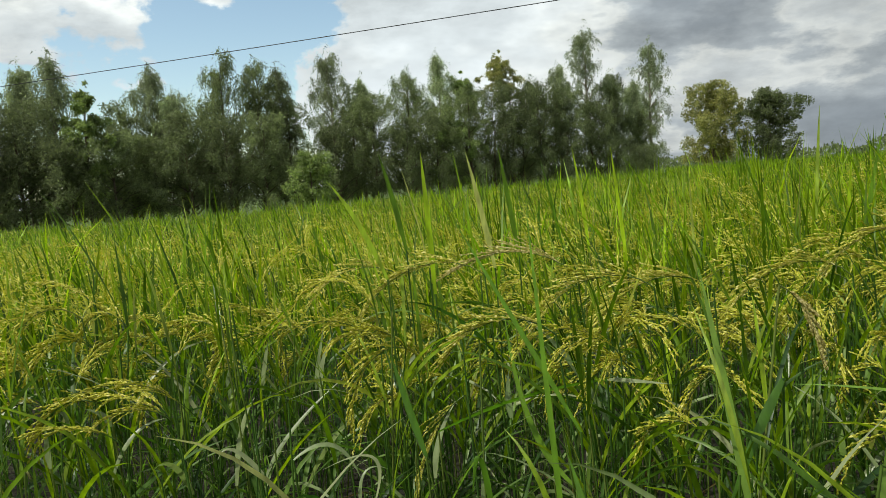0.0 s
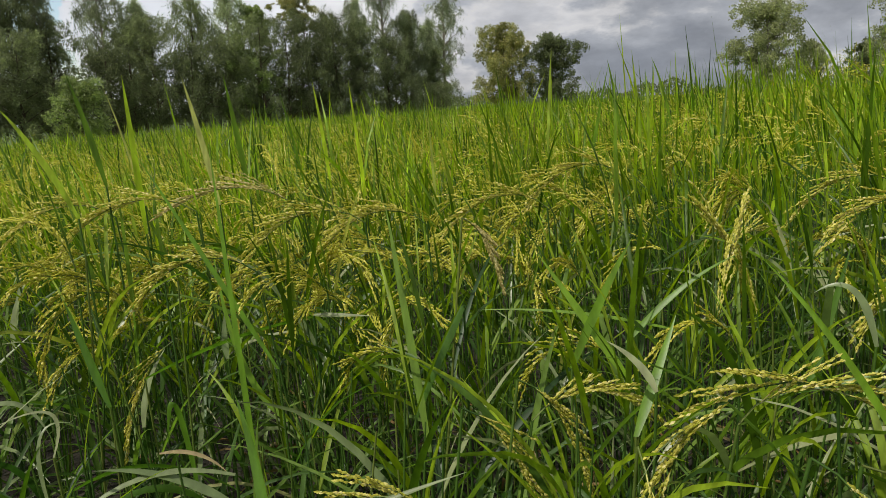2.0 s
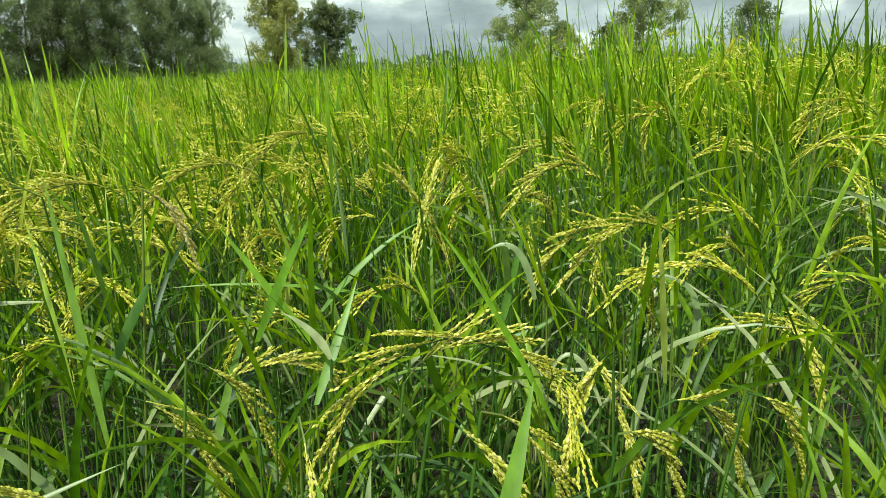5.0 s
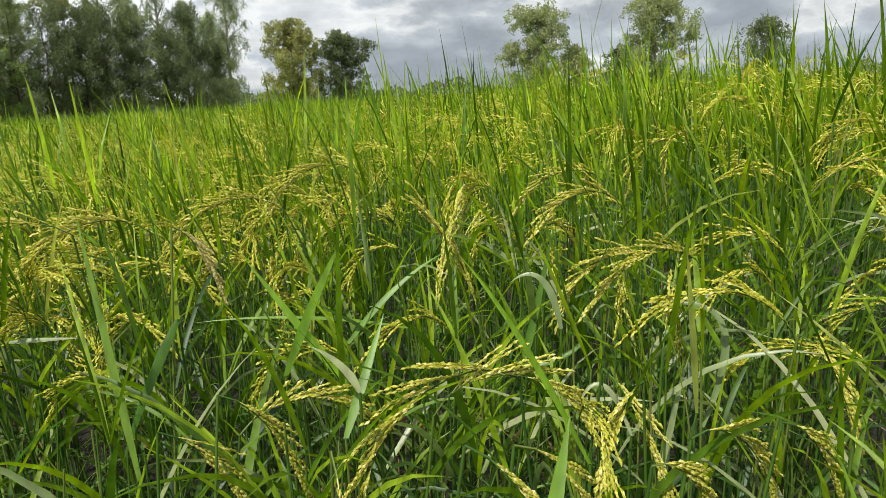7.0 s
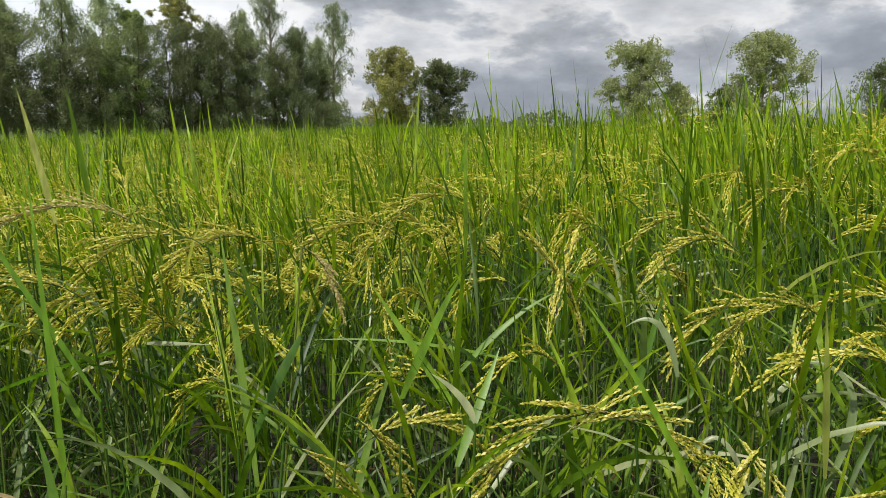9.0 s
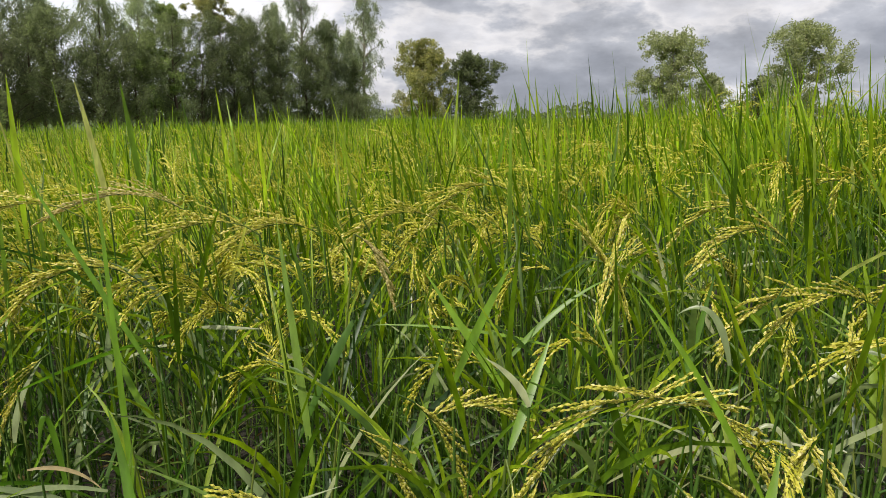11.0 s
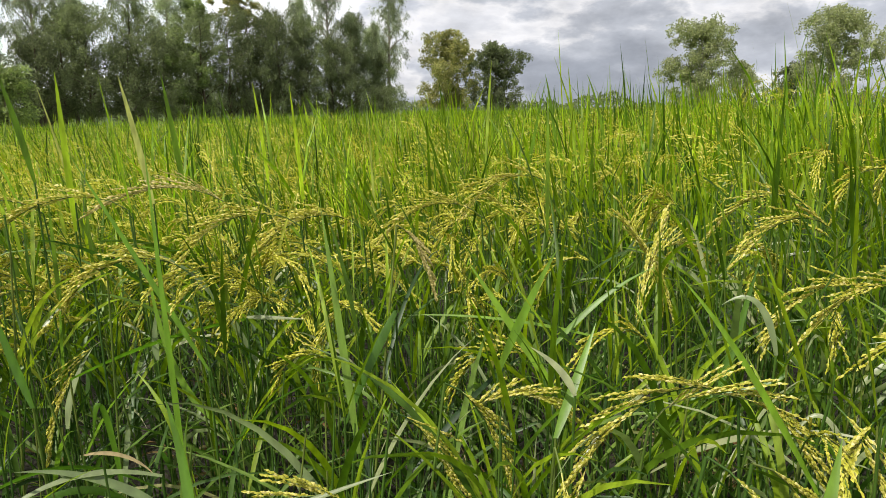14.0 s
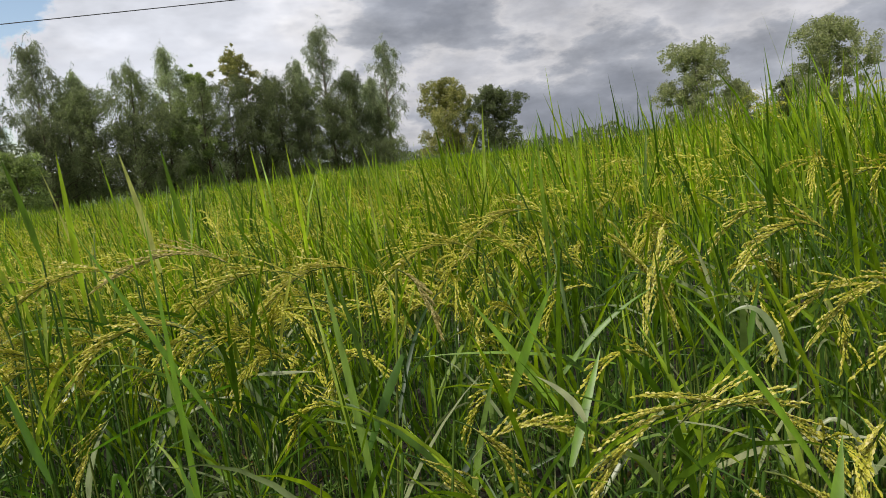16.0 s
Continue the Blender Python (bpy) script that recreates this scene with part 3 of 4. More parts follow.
def crop(x, y, reach, stems, flags, blades, ears, branches, seeds, segs, wide, seed_length, stalks=True, spikes=0, tufts=0.0):
    """Rice in the distance: stems, upright flag leaves, arching lower leaves and ears, all real blades, in one mesh a kind."""
    n = len(x)
    hgt = crop_height(x, y) * (rng.uniform(0.91, 1.07, n) if y.max() < 10 else rng.uniform(0.86, 1.08, n))

    def many(k, spread):
        i = np.repeat(np.arange(n), k)
        b = np.stack([x[i], y[i], np.zeros(len(i))], -1)
        b[:, :2] += rng.normal(0, spread, (len(i), 2))
        return i, b

    upper, lower = [], []
    if stems:
        i, b = many(stems, 0.045)
        m = len(i)
        az = rng.uniform(0, 6.283, m)
        p, d = arcs(b, az, rng.uniform(0, 0.12, m), rng.uniform(0, 0.15, m), 0.85 * hgt[i] * rng.uniform(0.85, 1.1, m), 2)
        lower.append(ribbons(p, d, rng.uniform(0, 6.283, m), np.full((m, 3), 0.0025), np.zeros((m, 3))))
    i, b = many(flags, 0.07)
    m = len(i)
    b[:, 2] = rng.uniform(0.60, 0.86, m) * hgt[i]
    tall = rng.uniform(0.22, 0.40, m) * np.where(rng.uniform(0, 1, m) > 0.85, reach, 1.0)
    upper.append(leaves(b, rng.normal(-1.3, 1.3, m), rng.uniform(0.0, 0.4, m), rng.uniform(0.0, 0.7, m), tall, rng.uniform(0.008, 0.0135, m) * wide, segs))
    i, b = many(spikes, 0.08) if spikes else (np.zeros(0, int), None)
    if spikes:
        keep = rng.uniform(0, 1, len(i)) < np.interp(np.degrees(np.arctan2(b[:, 0], b[:, 1])), [0, 16, 26, 60], [0.12, 0.3, 0.9, 0.9])
        i, b = i[keep], b[keep]
        m = len(i)
        b[:, 2] = rng.uniform(0.78, 0.9, m) * hgt[i]
        upper.append(leaves(b, rng.normal(-1.3, 1.3, m), rng.uniform(0.0, 0.2, m), rng.uniform(0.0, 0.3, m), rng.uniform(0.34, 0.52, m) * np.clip(np.hypot(b[:, 0], b[:, 1]) / 4.2, 0.6, 1), rng.uniform(0.006, 0.010, m) * wide, segs + 1))
    if tufts:
        chosen = np.repeat(np.flatnonzero(rng.uniform(0, 1, n) < tufts), 4)
        m = len(chosen)
        b = np.stack([x[chosen], y[chosen], rng.uniform(0.72, 0.86, m) * hgt[chosen]], -1)
        b[:, :2] += rng.normal(0, 0.05, (m, 2))
        upper.append(leaves(b, rng.normal(-1.3, 1.3, m), rng.uniform(0.0, 0.3, m), rng.uniform(0.0, 0.5, m), rng.uniform(0.34, 0.56, m), rng.uniform(0.011, 0.017, m) * wide, segs + 1))
    if blades:
        i, b = many(blades, 0.06)
        m = len(i)
        b[:, 2] = rng.uniform(0.2, 0.66, m) * hgt[i]
        lower.append(leaves(b, rng.uniform(0, 6.283, m), rng.uniform(0.15, 0.7, m), rng.uniform(0.3, 1.6, m), rng.uniform(0.28, 0.48, m), rng.uniform(0.008, 0.014, m) * wide, segs))
    # lower blades and stems take the green that has canopy shade in it
    foliage = mesh_of("rice_foliage", upper + lower, RICE_LEAF, False, SHADED_LOW_LEAF, sum(len(f) for _, f in upper))
    tagged(new("rice_foliage", foliage), "dense green rice foliage filling the paddy field", "rice", kind="stuff")
    i, b = many(ears, 0.08)
    keep = rng.uniform(0, 1, len(i)) < np.interp(np.degrees(np.arctan2(b[:, 0], b[:, 1])), [-10, 10, 32, 48], [0.9, 0.85, 0.6, 0.38])
    i, b = i[keep], b[keep]
    m = len(i)
    b[:, 2] = rng.uniform(0.70, 0.95, m) * hgt[i]
    stalk, grain = panicles(b, rng.normal(-1.4, 1.0, m), rng.uniform(0.1, 0.6, m), rng.uniform(0.9, 2.2, m), rng.uniform(0.17, 0.25, m), branches, seeds, False, 1.0, seed_length)
    tagged(new("rice_ears", mesh_of("rice_ears", grain + (stalk if stalks else []), RICE_GRAIN)), "ripening yellow-green rice ears arching over the field", "rice", kind="stuff")


NEAR, MID, FAR = 2.3, 8.0, 20.0
# a few shapes of leaf, stem and ear that all near plants share
def one(n=1):
    return np.zeros((n, 3)), np.zeros(n)


def leaf_mesh(tilt, bend, length, width, turn, mat):
    b, az = one()
    return mesh_of("leaf", [leaves(b, az, [tilt], [bend], [length], [width], 7, 0.22, np.array([turn]))], mat, True)


FLAG = [leaf_mesh(rng.uniform(0.02, 0.25), rng.uniform(0.05, 0.45), rng.uniform(0.24, 0.42), rng.uniform(0.007, 0.013), rng.normal(0, 0.5), RICE_LEAF) for _ in range(12)]
ARCH = [leaf_mesh(rng.uniform(0.15, 0.6), rng.uniform(0.4, 1.9), rng.uniform(0.30, 0.48), rng.uniform(0.008, 0.016), rng.normal(0, 0.7), SHADED_LOW_LEAF) for _ in range(20)]
HIGH = [leaf_mesh(rng.uniform(0.1, 0.45), rng.uniform(0.3, 1.5), rng.uniform(0.28, 0.42), rng.uniform(0.008, 0.014), rng.normal(0, 0.7), RICE_LEAF) for _ in range(12)]
SHEEN = [leaf_mesh(rng.uniform(0.15, 0.6), rng.uniform(0.6, 1.9), rng.uniform(0.30, 0.45), rng.uniform(0.008, 0.014), rng.normal(0, 0.5), SHEEN_LEAF) for _ in range(6)]
DRY = [mesh_of("leaf", [leaves(*one(), [t], [1.9], [l], [0.009], 7, 0.3, np.array([1.5]))], DRY_LEAF, True) for t, l in ((0.5, 0.34), (0.8, 0.28), (0.3, 0.40))]
STEM = []
for _ in range(5):
    b, az = one()
    p, d = arcs(b, az, [0.0], [rng.uniform(0, 0.12)], [1.0], 4)
    STEM.append((mesh_of("stem", [rods(p, d, [0.0034], [0.0018], 5)], RICE_STEM, True), p[0]))


def ear_meshes(tilt, bend, length, branches=10, seeds=25, fold=1.0, mat=None, loose=1.0):
    """An ear: its seeds on their stalk, with the way from its foot to the top of its arch. fold: below 1 it bends over close to its foot."""
    b, az = one()
    st, gr = panicles(b, az, np.array([tilt]), np.array([bend]), np.array([length]), branches, seeds, True, fold, loose=loose)
    p, _ = arcs(b, az, [tilt], [bend], [length], 8, fold)
    return mesh_of("panicle", gr + st[1:], mat or RICE_GRAIN), Vector(p[0][np.argmax(p[0][:, 2])]), mesh_of("stalk", st[:1], RICE_STEM, True)


EAR = [ear_meshes(rng.uniform(0.05, 0.6), rng.uniform(1.0, 2.8), rng.uniform(0.17, 0.24), int(rng.integers(15, 19)), 14, rng.uniform(0.45, 1.1), None, 0.8) for k in range(18)]


def turned(x, y, z, az, lean=0.0, scale=1.0):
    return Matrix.Translation((x, y, z)) @ Matrix.Rotation(-az, 4, "Z") @ Matrix.Rotation(-lean, 4, "X") @ Matrix.Scale(scale, 4)


def add_ear(root, ear, m):
    part("stalk", ear[2], part("panicle", ear[0], root, "arching ripening rice ear", m), "thin green stalk")


PLANTS = "rice plants nearest the path"


def rice_plant(x, y, stems, flags, arches, ears, tall=1.0):
    root = new("rice_plant")
    root.location = (x, y, 0)
    tops = []
    for _ in range(stems):
        me, p = random.choice(STEM)
        m = turned(random.gauss(0, 0.03), random.gauss(0, 0.03), 0, random.uniform(0, 6.283), random.uniform(0, 0.13), tall * random.uniform(0.78, 0.92))
        part("stem", me, root, m=m)
        tops.append((m, p))

    def on_stem(f):
        m, p = random.choice(tops)
        return m @ Vector(p[int(f * 4)])

    for _ in range(flags):
        part("leaf", random.choice(FLAG), root, m=turned(*on_stem(random.choice((0.75, 1.0, 1.0))), random.gauss(-1.3, 1.3), random.uniform(0, 0.35), random.uniform(0.55, 0.95)))
    for _ in range(arches):
        withered = random.random() < 0.05
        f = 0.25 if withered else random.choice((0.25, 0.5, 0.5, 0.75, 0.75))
        shape = DRY if withered else SHEEN if random.random() < 0.10 else HIGH if f > 0.7 else ARCH
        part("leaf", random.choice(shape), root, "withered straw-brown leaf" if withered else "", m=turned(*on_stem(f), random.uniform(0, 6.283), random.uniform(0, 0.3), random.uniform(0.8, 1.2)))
    for _ in range(ears):
        add_ear(root, random.choice(EAR), turned(*on_stem(1.0), random.gauss(-1.4, 1.0), random.uniform(0, 0.3), random.uniform(0.85, 1.15)))
    return tagged(root, "green rice plant with ripening yellow ears" if ears else "green rice tillers with no ears yet", "rice plant", PLANTS)


def straight_stem(root, top):
    """A stem from the ground at the plant's foot up to a point of it."""
    way = Vector(top)
    m = way.to_track_quat("Z", "Y").to_matrix().to_4x4() @ Matrix.Diagonal((1, 1, way.length, 1))
    part("stem", STRAIGHT, root, m=m)


b, az = one()
p, d = arcs(b, az, [0.0], [0.0], [1.0], 3)
STRAIGHT = mesh_of("stem", [rods(p, d, [0.0032], [0.002], 5)], RICE_STEM, True)


def plant_with_ear(x, y, z, az, length, tilt, bend, fold=0.7, mat=None):
    """A plant whose ear arches over with its highest point at x, y, z, bowing towards az degrees."""
    ear = ear_meshes(tilt, bend, length, 21, 19, fold, mat or NEAR_GRAIN, 0.42)
    turn = turned(0, 0, 0, radians(az))
    foot = Vector((x, y, z)) - turn @ ear[1]
    root = new("rice_plant")
    ground = Vector((foot.x - 0.10 * math.sin(radians(az)) + random.uniform(-0.03, 0.03), foot.y - 0.10 * math.cos(radians(az)) + 0.04, 0))
    root.location = ground
    straight_stem(root, foot - ground)
    add_ear(root, ear, Matrix.Translation(foot - ground) @ turn)
    for f in (0.35, 0.5, 0.6, 0.72):
        q = (foot - ground) * f
        part("leaf", random.choice(ARCH), root, m=turned(*q, random.uniform(0, 6.283), random.uniform(0, 0.4), random.uniform(0.7, 1.0)))
    return tagged(root, "rice plant bowed by one full ripe ear", "rice plant", PLANTS)


def plant_with_leaf(base, tip, rise, width, face, roll=0.0, mat=None):
    """A plant with one broad leaf from base to tip, arched by rise; face: the way that the blade's side is square to."""
    a, c = Vector(base), Vector(tip)
    mid = (a + c) / 2 + Vector((0, 0, rise * 2))
    root = new("rice_plant")
    root.location = (a.x + 0.02, a.y + 0.05, 0)
    s = np.linspace(0, 1, 11)[:, None]
    q = np.array(a - root.location) * (1 - s) ** 2 + np.array(mid - root.location) * 2 * s * (1 - s) + np.array(c - root.location) * s ** 2
    d = np.gradient(q, axis=0)
    d /= np.linalg.norm(d, axis=1, keepdims=True)
    v = ribbons(q[None], d[None], np.array([radians(face)]), leaf_width(10, [width * 1.1]), np.full((1, 11), radians(roll)), 0.18)
    part("leaf", mesh_of("leaf", [v], mat or BROAD_LEAF, True), root, "broad long rice leaf")
    straight_stem(root, a - root.location)
    for f in (0.4, 0.6, 0.75):
        part("leaf", random.choice(ARCH), root, m=turned(*((a - root.location) * f), random.uniform(0, 6.283), random.uniform(0, 0.4), random.uniform(0.7, 1.0)))
    return tagged(root, "green rice tiller with a broad conspicuous leaf", "rice plant", PLANTS)


def plant_with_blade(base, middle, tip, width, mat=None, facing=(-0.3, -0.5, 0.8)):
    """A plant with one arching leaf through three places, its upper side turned to facing."""
    a, m, c = Vector(base), Vector(middle), Vector(tip)
    mid = m * 2 - (a + c) / 2
    root = new("rice_plant")
    root.location = (a.x + 0.02, a.y + 0.05, 0)
    s = np.linspace(0, 1, 13)[:, None]
    q = np.array(a - root.location) * (1 - s) ** 2 + np.array(mid - root.location) * 2 * s * (1 - s) + np.array(c - root.location) * s ** 2
    d = np.gradient(q, axis=0)
    d /= np.linalg.norm(d, axis=1, keepdims=True)
    side = np.cross(d, np.array(facing))
    side /= np.linalg.norm(side, axis=1, keepdims=True) + 1e-9
    up = np.cross(side, d)
    w = leaf_width(12, [width])[0][:, None]
    v = np.stack([q - side * w + up * w * 0.4, q, q + side * w + up * w * 0.4], 1)
    k = np.arange(13 * 3).reshape(13, 3)
    f = np.concatenate([np.stack([k[:-1, j], k[:-1, j + 1], k[1:, j + 1], k[1:, j]], -1) for j in (0, 1)])
    part("leaf", mesh_of("leaf", [(v.reshape(-1, 3), f)], mat or SHEEN_LEAF, True), root, {BROAD_LEAF: "long green rice leaf", DRY_LEAF: "rusty brown withered leaf"}.get(mat, "arching rice leaf with a painted pale greyish sheen"))
    straight_stem(root, a - root.location)
    for f in (0.45, 0.7):
        part("leaf", random.choice(ARCH), root, m=turned(*((a - root.location) * f), random.uniform(0, 6.283), random.uniform(0, 0.4), random.uniform(0.7, 1.0)))
    return tagged(root, {BROAD_LEAF: "green rice tiller with a broad conspicuous leaf", DRY_LEAF: "rice tiller with one rusty withered leaf"}.get(mat, "rice tiller with one pale arching lower leaf"), "rice plant", PLANTS)


# ears: top of the arch x, y, z; bow towards; length; lean; bend
for row in [
    (0.72, 0.645, 0.895, 115, 0.25, 0.30, 2.4), (0.70, 0.652, 0.905, -75, 0.27, 0.75, 2.1), (0.503, 0.671, 0.853, 195, 0.25, 0.15, 2.75, 0.12), (0.428, 0.837, 0.887, 90, 0.22, 0.15, 2.75, 0.12),
    (0.354, 0.855, 0.853, 95, 0.22, 0.15, 2.75, 0.12), (0.213, 0.794, 0.790, -70, 0.23, 0.50, 2.4), (0.10, 1.80, 1.081, -78, 0.32, 0.75, 1.35, 0.9, PALE_GRAIN), (0.264, 1.447, 1.054, -80, 0.28, 0.70, 1.9),
    (-0.069, 1.645, 1.086, -75, 0.30, 0.80, 1.6), (-0.035, 1.54, 0.80, -90, 0.24, 0.15, 2.75, 0.12), (0.885, 1.034, 1.05, -60, 0.24, 0.05, 0.6), (0.94, 1.01, 1.05, 60, 0.24, 0.08, 0.7),
    (0.853, 0.576, 0.89, 170, 0.20, 0.15, 2.75, 0.12), (1.177, 1.241, 0.95, 80, 0.24, 0.50, 2.2), (0.519, 0.841, 0.85, 95, 0.20, 0.60, 1.8),
]:
    plant_with_ear(*row)
for row in [
    (1.217, 1.065, 0.97, 75, 0.24, 0.50, 2.2), (0.95, 1.547, 1.094, -80, 0.25, 0.60, 1.9), (0.471, 1.148, 1.06, 95, 0.13, 0.15, 2.75, 0.12, PALE_GRAIN), (0.429, 1.521, 1.03, -80, 0.26, 0.60, 1.9),
    (1.406, 1.175, 1.06, -70, 0.24, 0.60, 1.9), (0.70, 1.45, 1.05, -85, 0.25, 0.60, 1.8), (0.05, 1.35, 1.0, -70, 0.25, 0.70, 1.8), (-0.25, 1.9, 1.06, -80, 0.27, 0.70, 1.7),
    (1.05, 0.62, 0.92, 60, 0.23, 0.40, 2.4), (1.15, 0.80, 0.96, -80, 0.24, 0.50, 2.1),
]:
    plant_with_ear(*row)
# broad leaves: base; tip; rise; width; facing; roll
for row in [
    ((0.546, 0.904, 0.860), (0.665, 0.93, 1.040), 0.01, 0.016, 10, 0), ((0.629, 0.871, 0.829), (0.53, 0.979, 1.023), 0.0, 0.016, 30, 0), ((0.455, 1.114, 0.915), (0.338, 1.072, 0.721), 0.01, 0.017, 15, 0), ((0.577, 0.785, 0.798), (0.678, 0.839, 0.941), 0.0, 0.015, 25, 10),
    ((0.753, 0.503, 0.82), (0.78, 0.785, 1.02), 0.02, 0.014, 60, 40), ((0.445, 0.439, 0.80), (0.437, 0.49, 0.885), 0.0, 0.016, 30, 0), ((0.475, 0.300, 0.86), (0.56, 0.344, 1.0), 0.0, 0.016, 40, 0),
    ((0.144, 1.208, 0.82), (-0.045, 1.302, 1.2), 0.0, 0.010, 10, 0), ((0.091, 1.12, 0.62), (0.072, 1.207, 1.22), 0.0, 0.010, 5, 20),
]:
    plant_with_leaf(*row)
for row in [
    ((0.678, 0.963, 0.86), (0.865, 0.923, 0.995), 0.02, 0.015, 20, 35), ((0.348, 1.001, 0.72), (0.335, 1.139, 1.10), 0.01, 0.015, 10, 35, SHADED_LOW_LEAF), ((0.81, 0.99, 0.85), (0.49, 1.157, 0.89), 0.015, 0.008, 80, 50),
    ((-0.10, 1.491, 0.74), (0.38, 1.488, 0.82), 0.03, 0.012, 80, 55), ((-0.20, 1.227, 0.66), (0.07, 1.166, 0.62), 0.05, 0.012, 80, 60), ((0.0, 1.184, 0.62), (-0.16, 1.10, 0.66), 0.04, 0.012, 80, 60),
    ((-0.01, 1.253, 0.60), (-0.05, 1.25, 0.70), 0.12, 0.014, 20, 20),
]:
    plant_with_leaf(*row)

# arching leaves with sun sheen painted in their pale colour: base; middle; tip; width
for row in [
    ((0.048, 0.883, 0.637), (-0.117, 0.907, 0.703), (-0.235, 0.877, 0.706), 0.011),
    ((0.059, 1.026, 0.678), (-0.034, 1.052, 0.737), (-0.132, 1.053, 0.769), 0.014),
    ((0.056, 1.049, 0.723), (-0.097, 1.046, 0.741), (-0.214, 0.982, 0.669), 0.01),
    ((-0.207, 1.015, 0.726), (-0.107, 1.027, 0.706), (-0.027, 1.005, 0.648), 0.008),
    ((-0.114, 1.493, 0.637), (-0.098, 1.523, 0.713), (-0.059, 1.549, 0.781), 0.016),
    ((-0.238, 1.238, 0.613), (-0.251, 1.288, 0.732), (-0.2, 1.305, 0.745), 0.008),
    ((-0.222, 1.235, 0.72), (-0.224, 1.261, 0.787), (-0.312, 1.235, 0.782), 0.007),
    ((-0.374, 1.704, 0.776), (-0.364, 1.727, 0.859), (-0.331, 1.748, 0.926), 0.015),
]:
    plant_with_blade(*row)
for row in [
    ((0.513, 0.539, 0.736), (0.526, 0.562, 0.775), (0.544, 0.581, 0.817), 0.011),
    ((0.074, 0.78, 0.753), (0.193, 0.785, 0.78), (0.326, 0.768, 0.811), 0.011),
    ((0.548, 0.357, 0.862), (0.529, 0.389, 0.869), (0.502, 0.42, 0.867), 0.009),
    ((0.59, 0.759, 0.87), (0.577, 0.783, 0.903), (0.549, 0.813, 0.93), 0.012),
    ((0.913, 0.714, 0.895), (0.906, 0.751, 0.967), (0.873, 0.786, 0.96), 0.013),
    ((0.258, 1.419, 0.732), (0.171, 1.477, 0.897), (0.073, 1.497, 0.98), 0.013),
    ((1.064, 0.568, 0.741), (1.124, 0.585, 0.891), (1.064, 0.683, 0.901), 0.013),
    ((0.894, 0.561, 0.786), (0.888, 0.613, 0.845), (0.848, 0.627, 0.799), 0.009),
]:
    plant_with_blade(*row)
for row in [
    ((-0.566, 1.596, 0.617), (-0.553, 1.643, 0.732), (-0.524, 1.671, 0.798), 0.018),
    ((-0.494, 1.568, 0.636), (-0.43, 1.617, 0.73), (-0.31, 1.667, 0.829), 0.014),
    ((-0.83, 1.573, 0.665), (-0.79, 1.621, 0.748), (-0.722, 1.655, 0.77), 0.016),
    ((-0.54, 1.82, 0.773), (-0.53, 1.84, 0.841), (-0.522, 1.853, 0.89), 0.016),
    ((-0.407, 1.842, 0.755), (-0.396, 1.862, 0.824), (-0.38, 1.883, 0.91), 0.016),
    ((-0.949, 1.662, 0.748), (-0.96, 1.668, 0.787), (-0.981, 1.662, 0.805), 0.016),
    ((-0.873, 1.698, 0.748), (-0.895, 1.697, 0.778), (-0.928, 1.687, 0.799), 0.016),
    ((-0.895, 1.453, 0.748), (-0.902, 1.465, 0.791), (-0.907, 1.475, 0.831), 0.016),
]:
    plant_with_blade(*row)
for row in [
    ((-0.395, 1.41, 0.737), (-0.317, 1.43, 0.752), (-0.263, 1.409, 0.684), 0.012),
    ((-0.428, 1.383, 0.687), (-0.501, 1.397, 0.769), (-0.537, 1.383, 0.761), 0.01),
    ((0.063, 1.536, 0.741), (0.062, 1.552, 0.787), (0.068, 1.567, 0.84), 0.016),
    ((0.228, 1.334, 0.87), (0.273, 1.32, 0.867), (0.335, 1.298, 0.863), 0.011),
]:
    plant_with_blade(*row)
# long green leaves among them
for row in [
    ((-0.127, 1.227, 0.793), (-0.155, 1.253, 0.888), (-0.178, 1.27, 0.972), 0.014),
    ((0.088, 0.856, 0.687), (0.086, 0.913, 0.786), (0.068, 0.957, 0.888), 0.016),
    ((0.165, 1.392, 0.639), (0.089, 1.444, 0.768), (0.058, 1.5, 0.995), 0.014),
    ((1.003, 0.908, 0.751), (1.046, 0.916, 0.849), (1.095, 0.921, 0.991), 0.016),
    ((0.93, 0.9, 0.748), (1.044, 0.816, 0.798), (1.039, 0.84, 0.832), 0.01),
]:
    plant_with_blade(*row, BROAD_LEAF)
plant_with_blade((-0.061, 1.202, 0.708), (-0.002, 1.2, 0.695), (0.044, 1.184, 0.658), 0.008, DRY_LEAF)
# ears beside the path's far end
for row in [
    (0.556, 0.480, 0.921, 125, 0.21, 0.15, 2.75, 0.12),
    (0.615, 0.477, 0.902, 100, 0.22, 0.15, 2.75, 0.15),
    (0.879, 0.436, 0.848, 100, 0.20, 0.3, 2.5, 0.3),
    (1.072, 0.436, 0.922, 150, 0.15, 0.1, 2.8, 0.12),
    (0.926, 0.372, 0.868, 110, 0.17, 0.15, 2.7, 0.15),
    (0.757, 0.419, 0.853, 100, 0.15, 0.2, 2.6, 0.2),
    (0.837, 0.497, 0.902, -100, 0.14, 0.2, 2.6, 0.2),
    (1.148, 0.727, 0.975, -80, 0.25, 0.55, 1.9, 0.8),
    (1.190, 0.932, 1.053, -80, 0.22, 0.5, 2.0, 0.8),
]:
    plant_with_ear(*row)

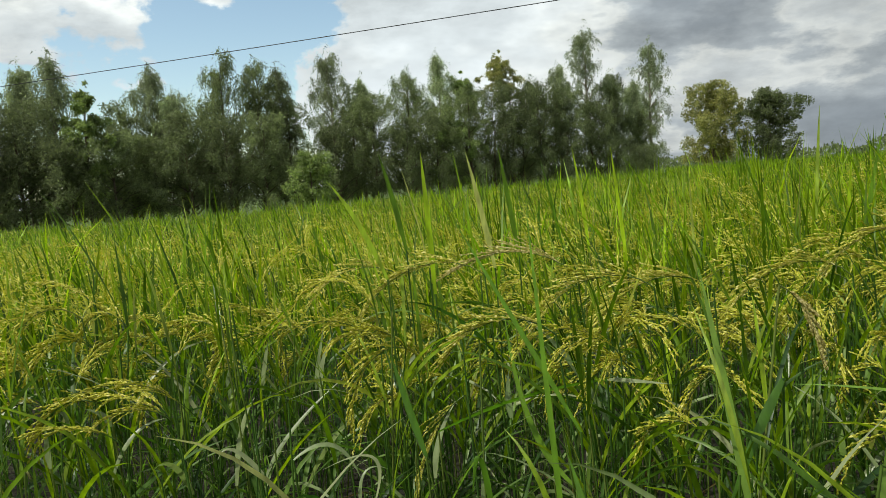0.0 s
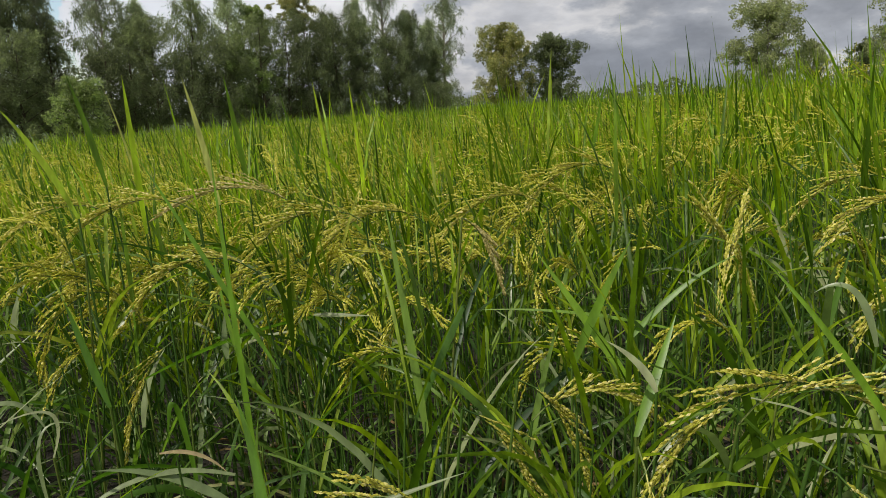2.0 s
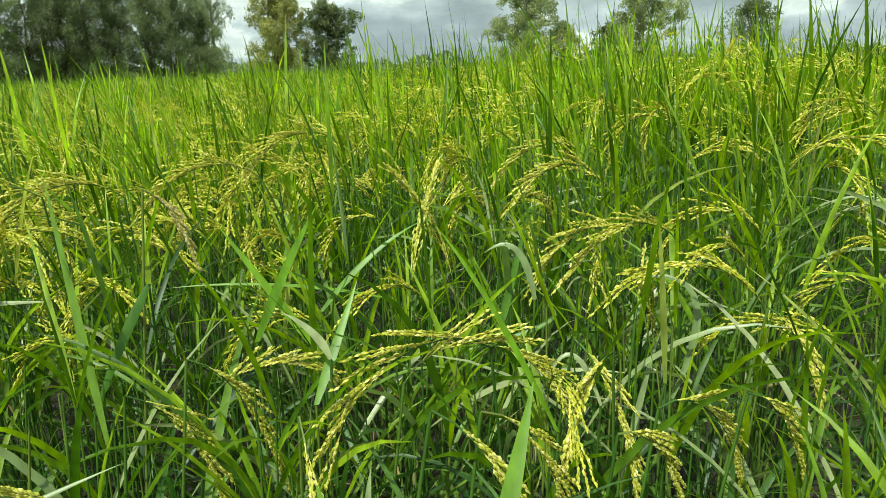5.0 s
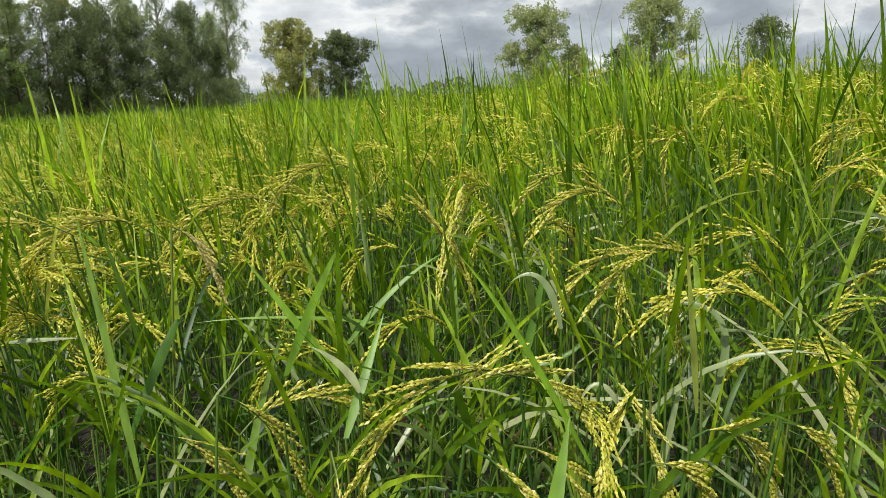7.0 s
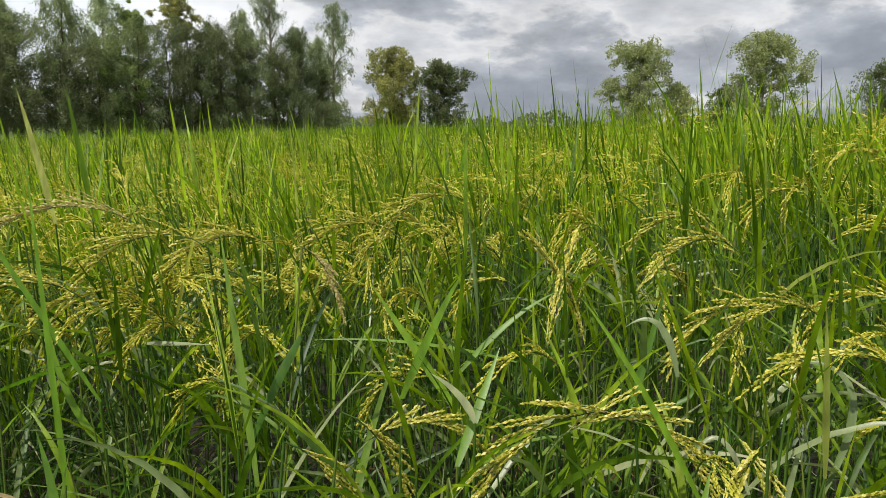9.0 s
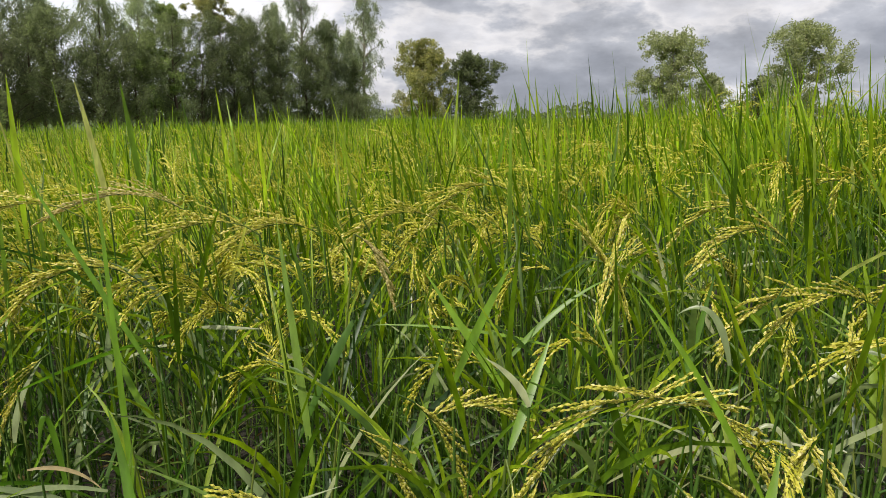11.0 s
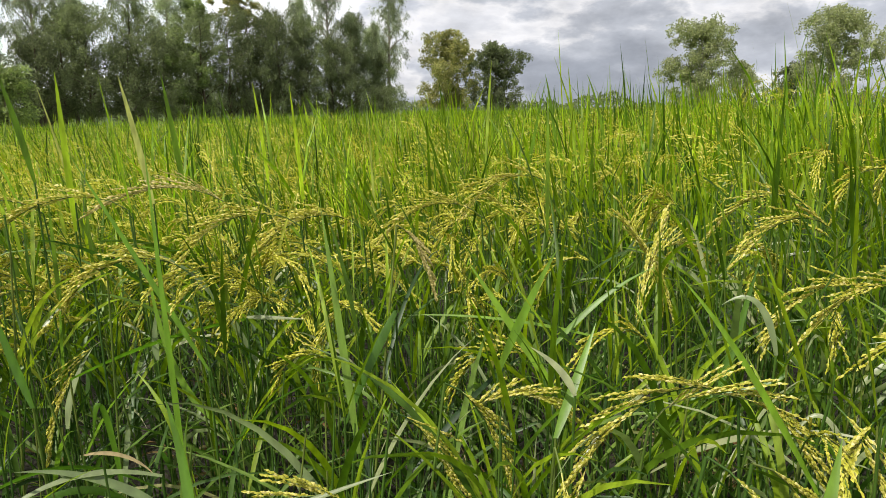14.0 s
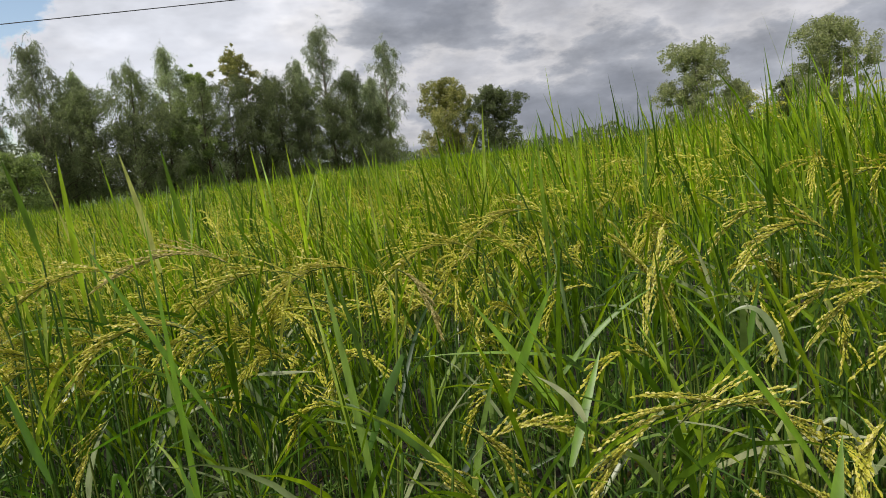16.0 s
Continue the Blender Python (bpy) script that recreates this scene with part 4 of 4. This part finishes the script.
# flag leaves that stand up above the rest: base; tip
for base, tip in [
    ((-0.08, 1.71, 1.06), (-0.09, 1.75, 1.35)),
    ((-0.0, 1.76, 1.09), (-0.01, 1.8, 1.35)),
    ((0.03, 1.86, 1.08), (0.03, 1.9, 1.35)),
    ((0.15, 1.96, 1.12), (0.13, 2.0, 1.36)),
    ((-0.14, 1.86, 1.11), (-0.15, 1.9, 1.34)),
    ((-0.16, 1.66, 1.12), (-0.19, 1.69, 1.35)),
    ((-0.23, 1.55, 1.09), (-0.3, 1.58, 1.29)),
    ((0.42, 2.21, 1.06), (0.4, 2.27, 1.35)),
    ((0.49, 2.1, 1.07), (0.49, 2.15, 1.34)),
    ((0.32, 2.23, 1.06), (0.3, 2.29, 1.32)),
    ((1.77, 2.71, 1.09), (1.8, 2.75, 1.6)),
    ((2.15, 2.55, 1.09), (2.16, 2.61, 1.57)),
    ((1.59, 2.47, 1.11), (1.61, 2.54, 1.4)),
    ((1.25, 2.44, 1.12), (1.33, 2.47, 1.44)),
    ((1.7, 2.28, 1.11), (1.69, 2.36, 1.39)),
    ((2.08, 2.08, 1.11), (2.09, 2.15, 1.45)),
]:
    base = (base[0] + random.uniform(0.0, 0.06), base[1], base[2] - random.uniform(0, 0.08))
    plant_with_leaf(base, tip, random.uniform(0.0, 0.03), random.uniform(0.009, 0.015), random.uniform(-20, 50), random.uniform(-50, 50), RICE_LEAF)

x, y = hills(0.5, 0.85, 0.19, seed=10)
for px, py in zip(x, y):
    rice_plant(px, py, 2 if px < 0.15 else 4, 0, 3 if px < 0.15 else 12, 0, 0.66)
x, y = hills(0.85, NEAR, 0.205, seed=11)
for px, py in zip(x, y):
    tall = float(crop_height(px, py))
    close = math.hypot(px, py) < (1.65 if px > 0.5 else 1.25)
    gap = px < 0.18 and math.hypot(px, py) < 1.65
    rice_plant(px, py, 3 if gap else 6, 0 if gap else (6 if px > 0.45 else 4) if close else 9, 5 if gap else 22, 0 if gap or (close and px < 0.3) else random.choice((0, 0, 1) if px < 0.45 else (0, 1, 1)) if close else random.choice((3, 4, 5)) if px < 0.5 * py else random.choice((3, 4)) if px < 0.8 * py else random.choice((2, 3)) if px < py else random.choice((0, 1, 2)), tall * (0.9 if close else random.choice((0.95, 1.0, 1.0, 1.12 if px < 0.4 else 0.98))))

x, y = hills(0.6, 10.0, 0.36, -62, -42, seed=15)
crop(x, y, 1.2, 3, 10, 8, 2, 4, 3, 2, 1.4, 0.04, False)
# unseen rice to the left and behind, added to shade the near plants' feet
x, y = hills(0.6, 2.4, 0.2, -115, -43, seed=16, edge_at=-0.25)
crop(x, y, 1.2, 4, 12, 14, 2, 4, 3, 2, 1.5, 0.04, False)
x, y = hills(NEAR, 4.4, 0.215, az1=82, seed=12)
crop(x, y, 1.3, 5, 14, 10, 6, 10, 8, 3, 1.0, 0.0165, spikes=2, tufts=0.16)
x, y = hills(4.4, MID, 0.235, az1=80, seed=17)
crop(x, y, 1.3, 3, 15, 6, 6, 8, 4, 2, 1.15, 0.027, spikes=1, tufts=0.1)
x, y = hills(MID, FAR, 0.36, az1=78, seed=13)
crop(x, y, 1.25, 1, 15, 4, 3, 4, 3, 2, 1.35, 0.046, False, 1)
x, y = hills(FAR, 75, 0.75, az1=76, seed=14)
crop(x, y, 1.2, 0, 15, 0, 1, 3, 2, 2, 2.4, 0.07, False, 1)
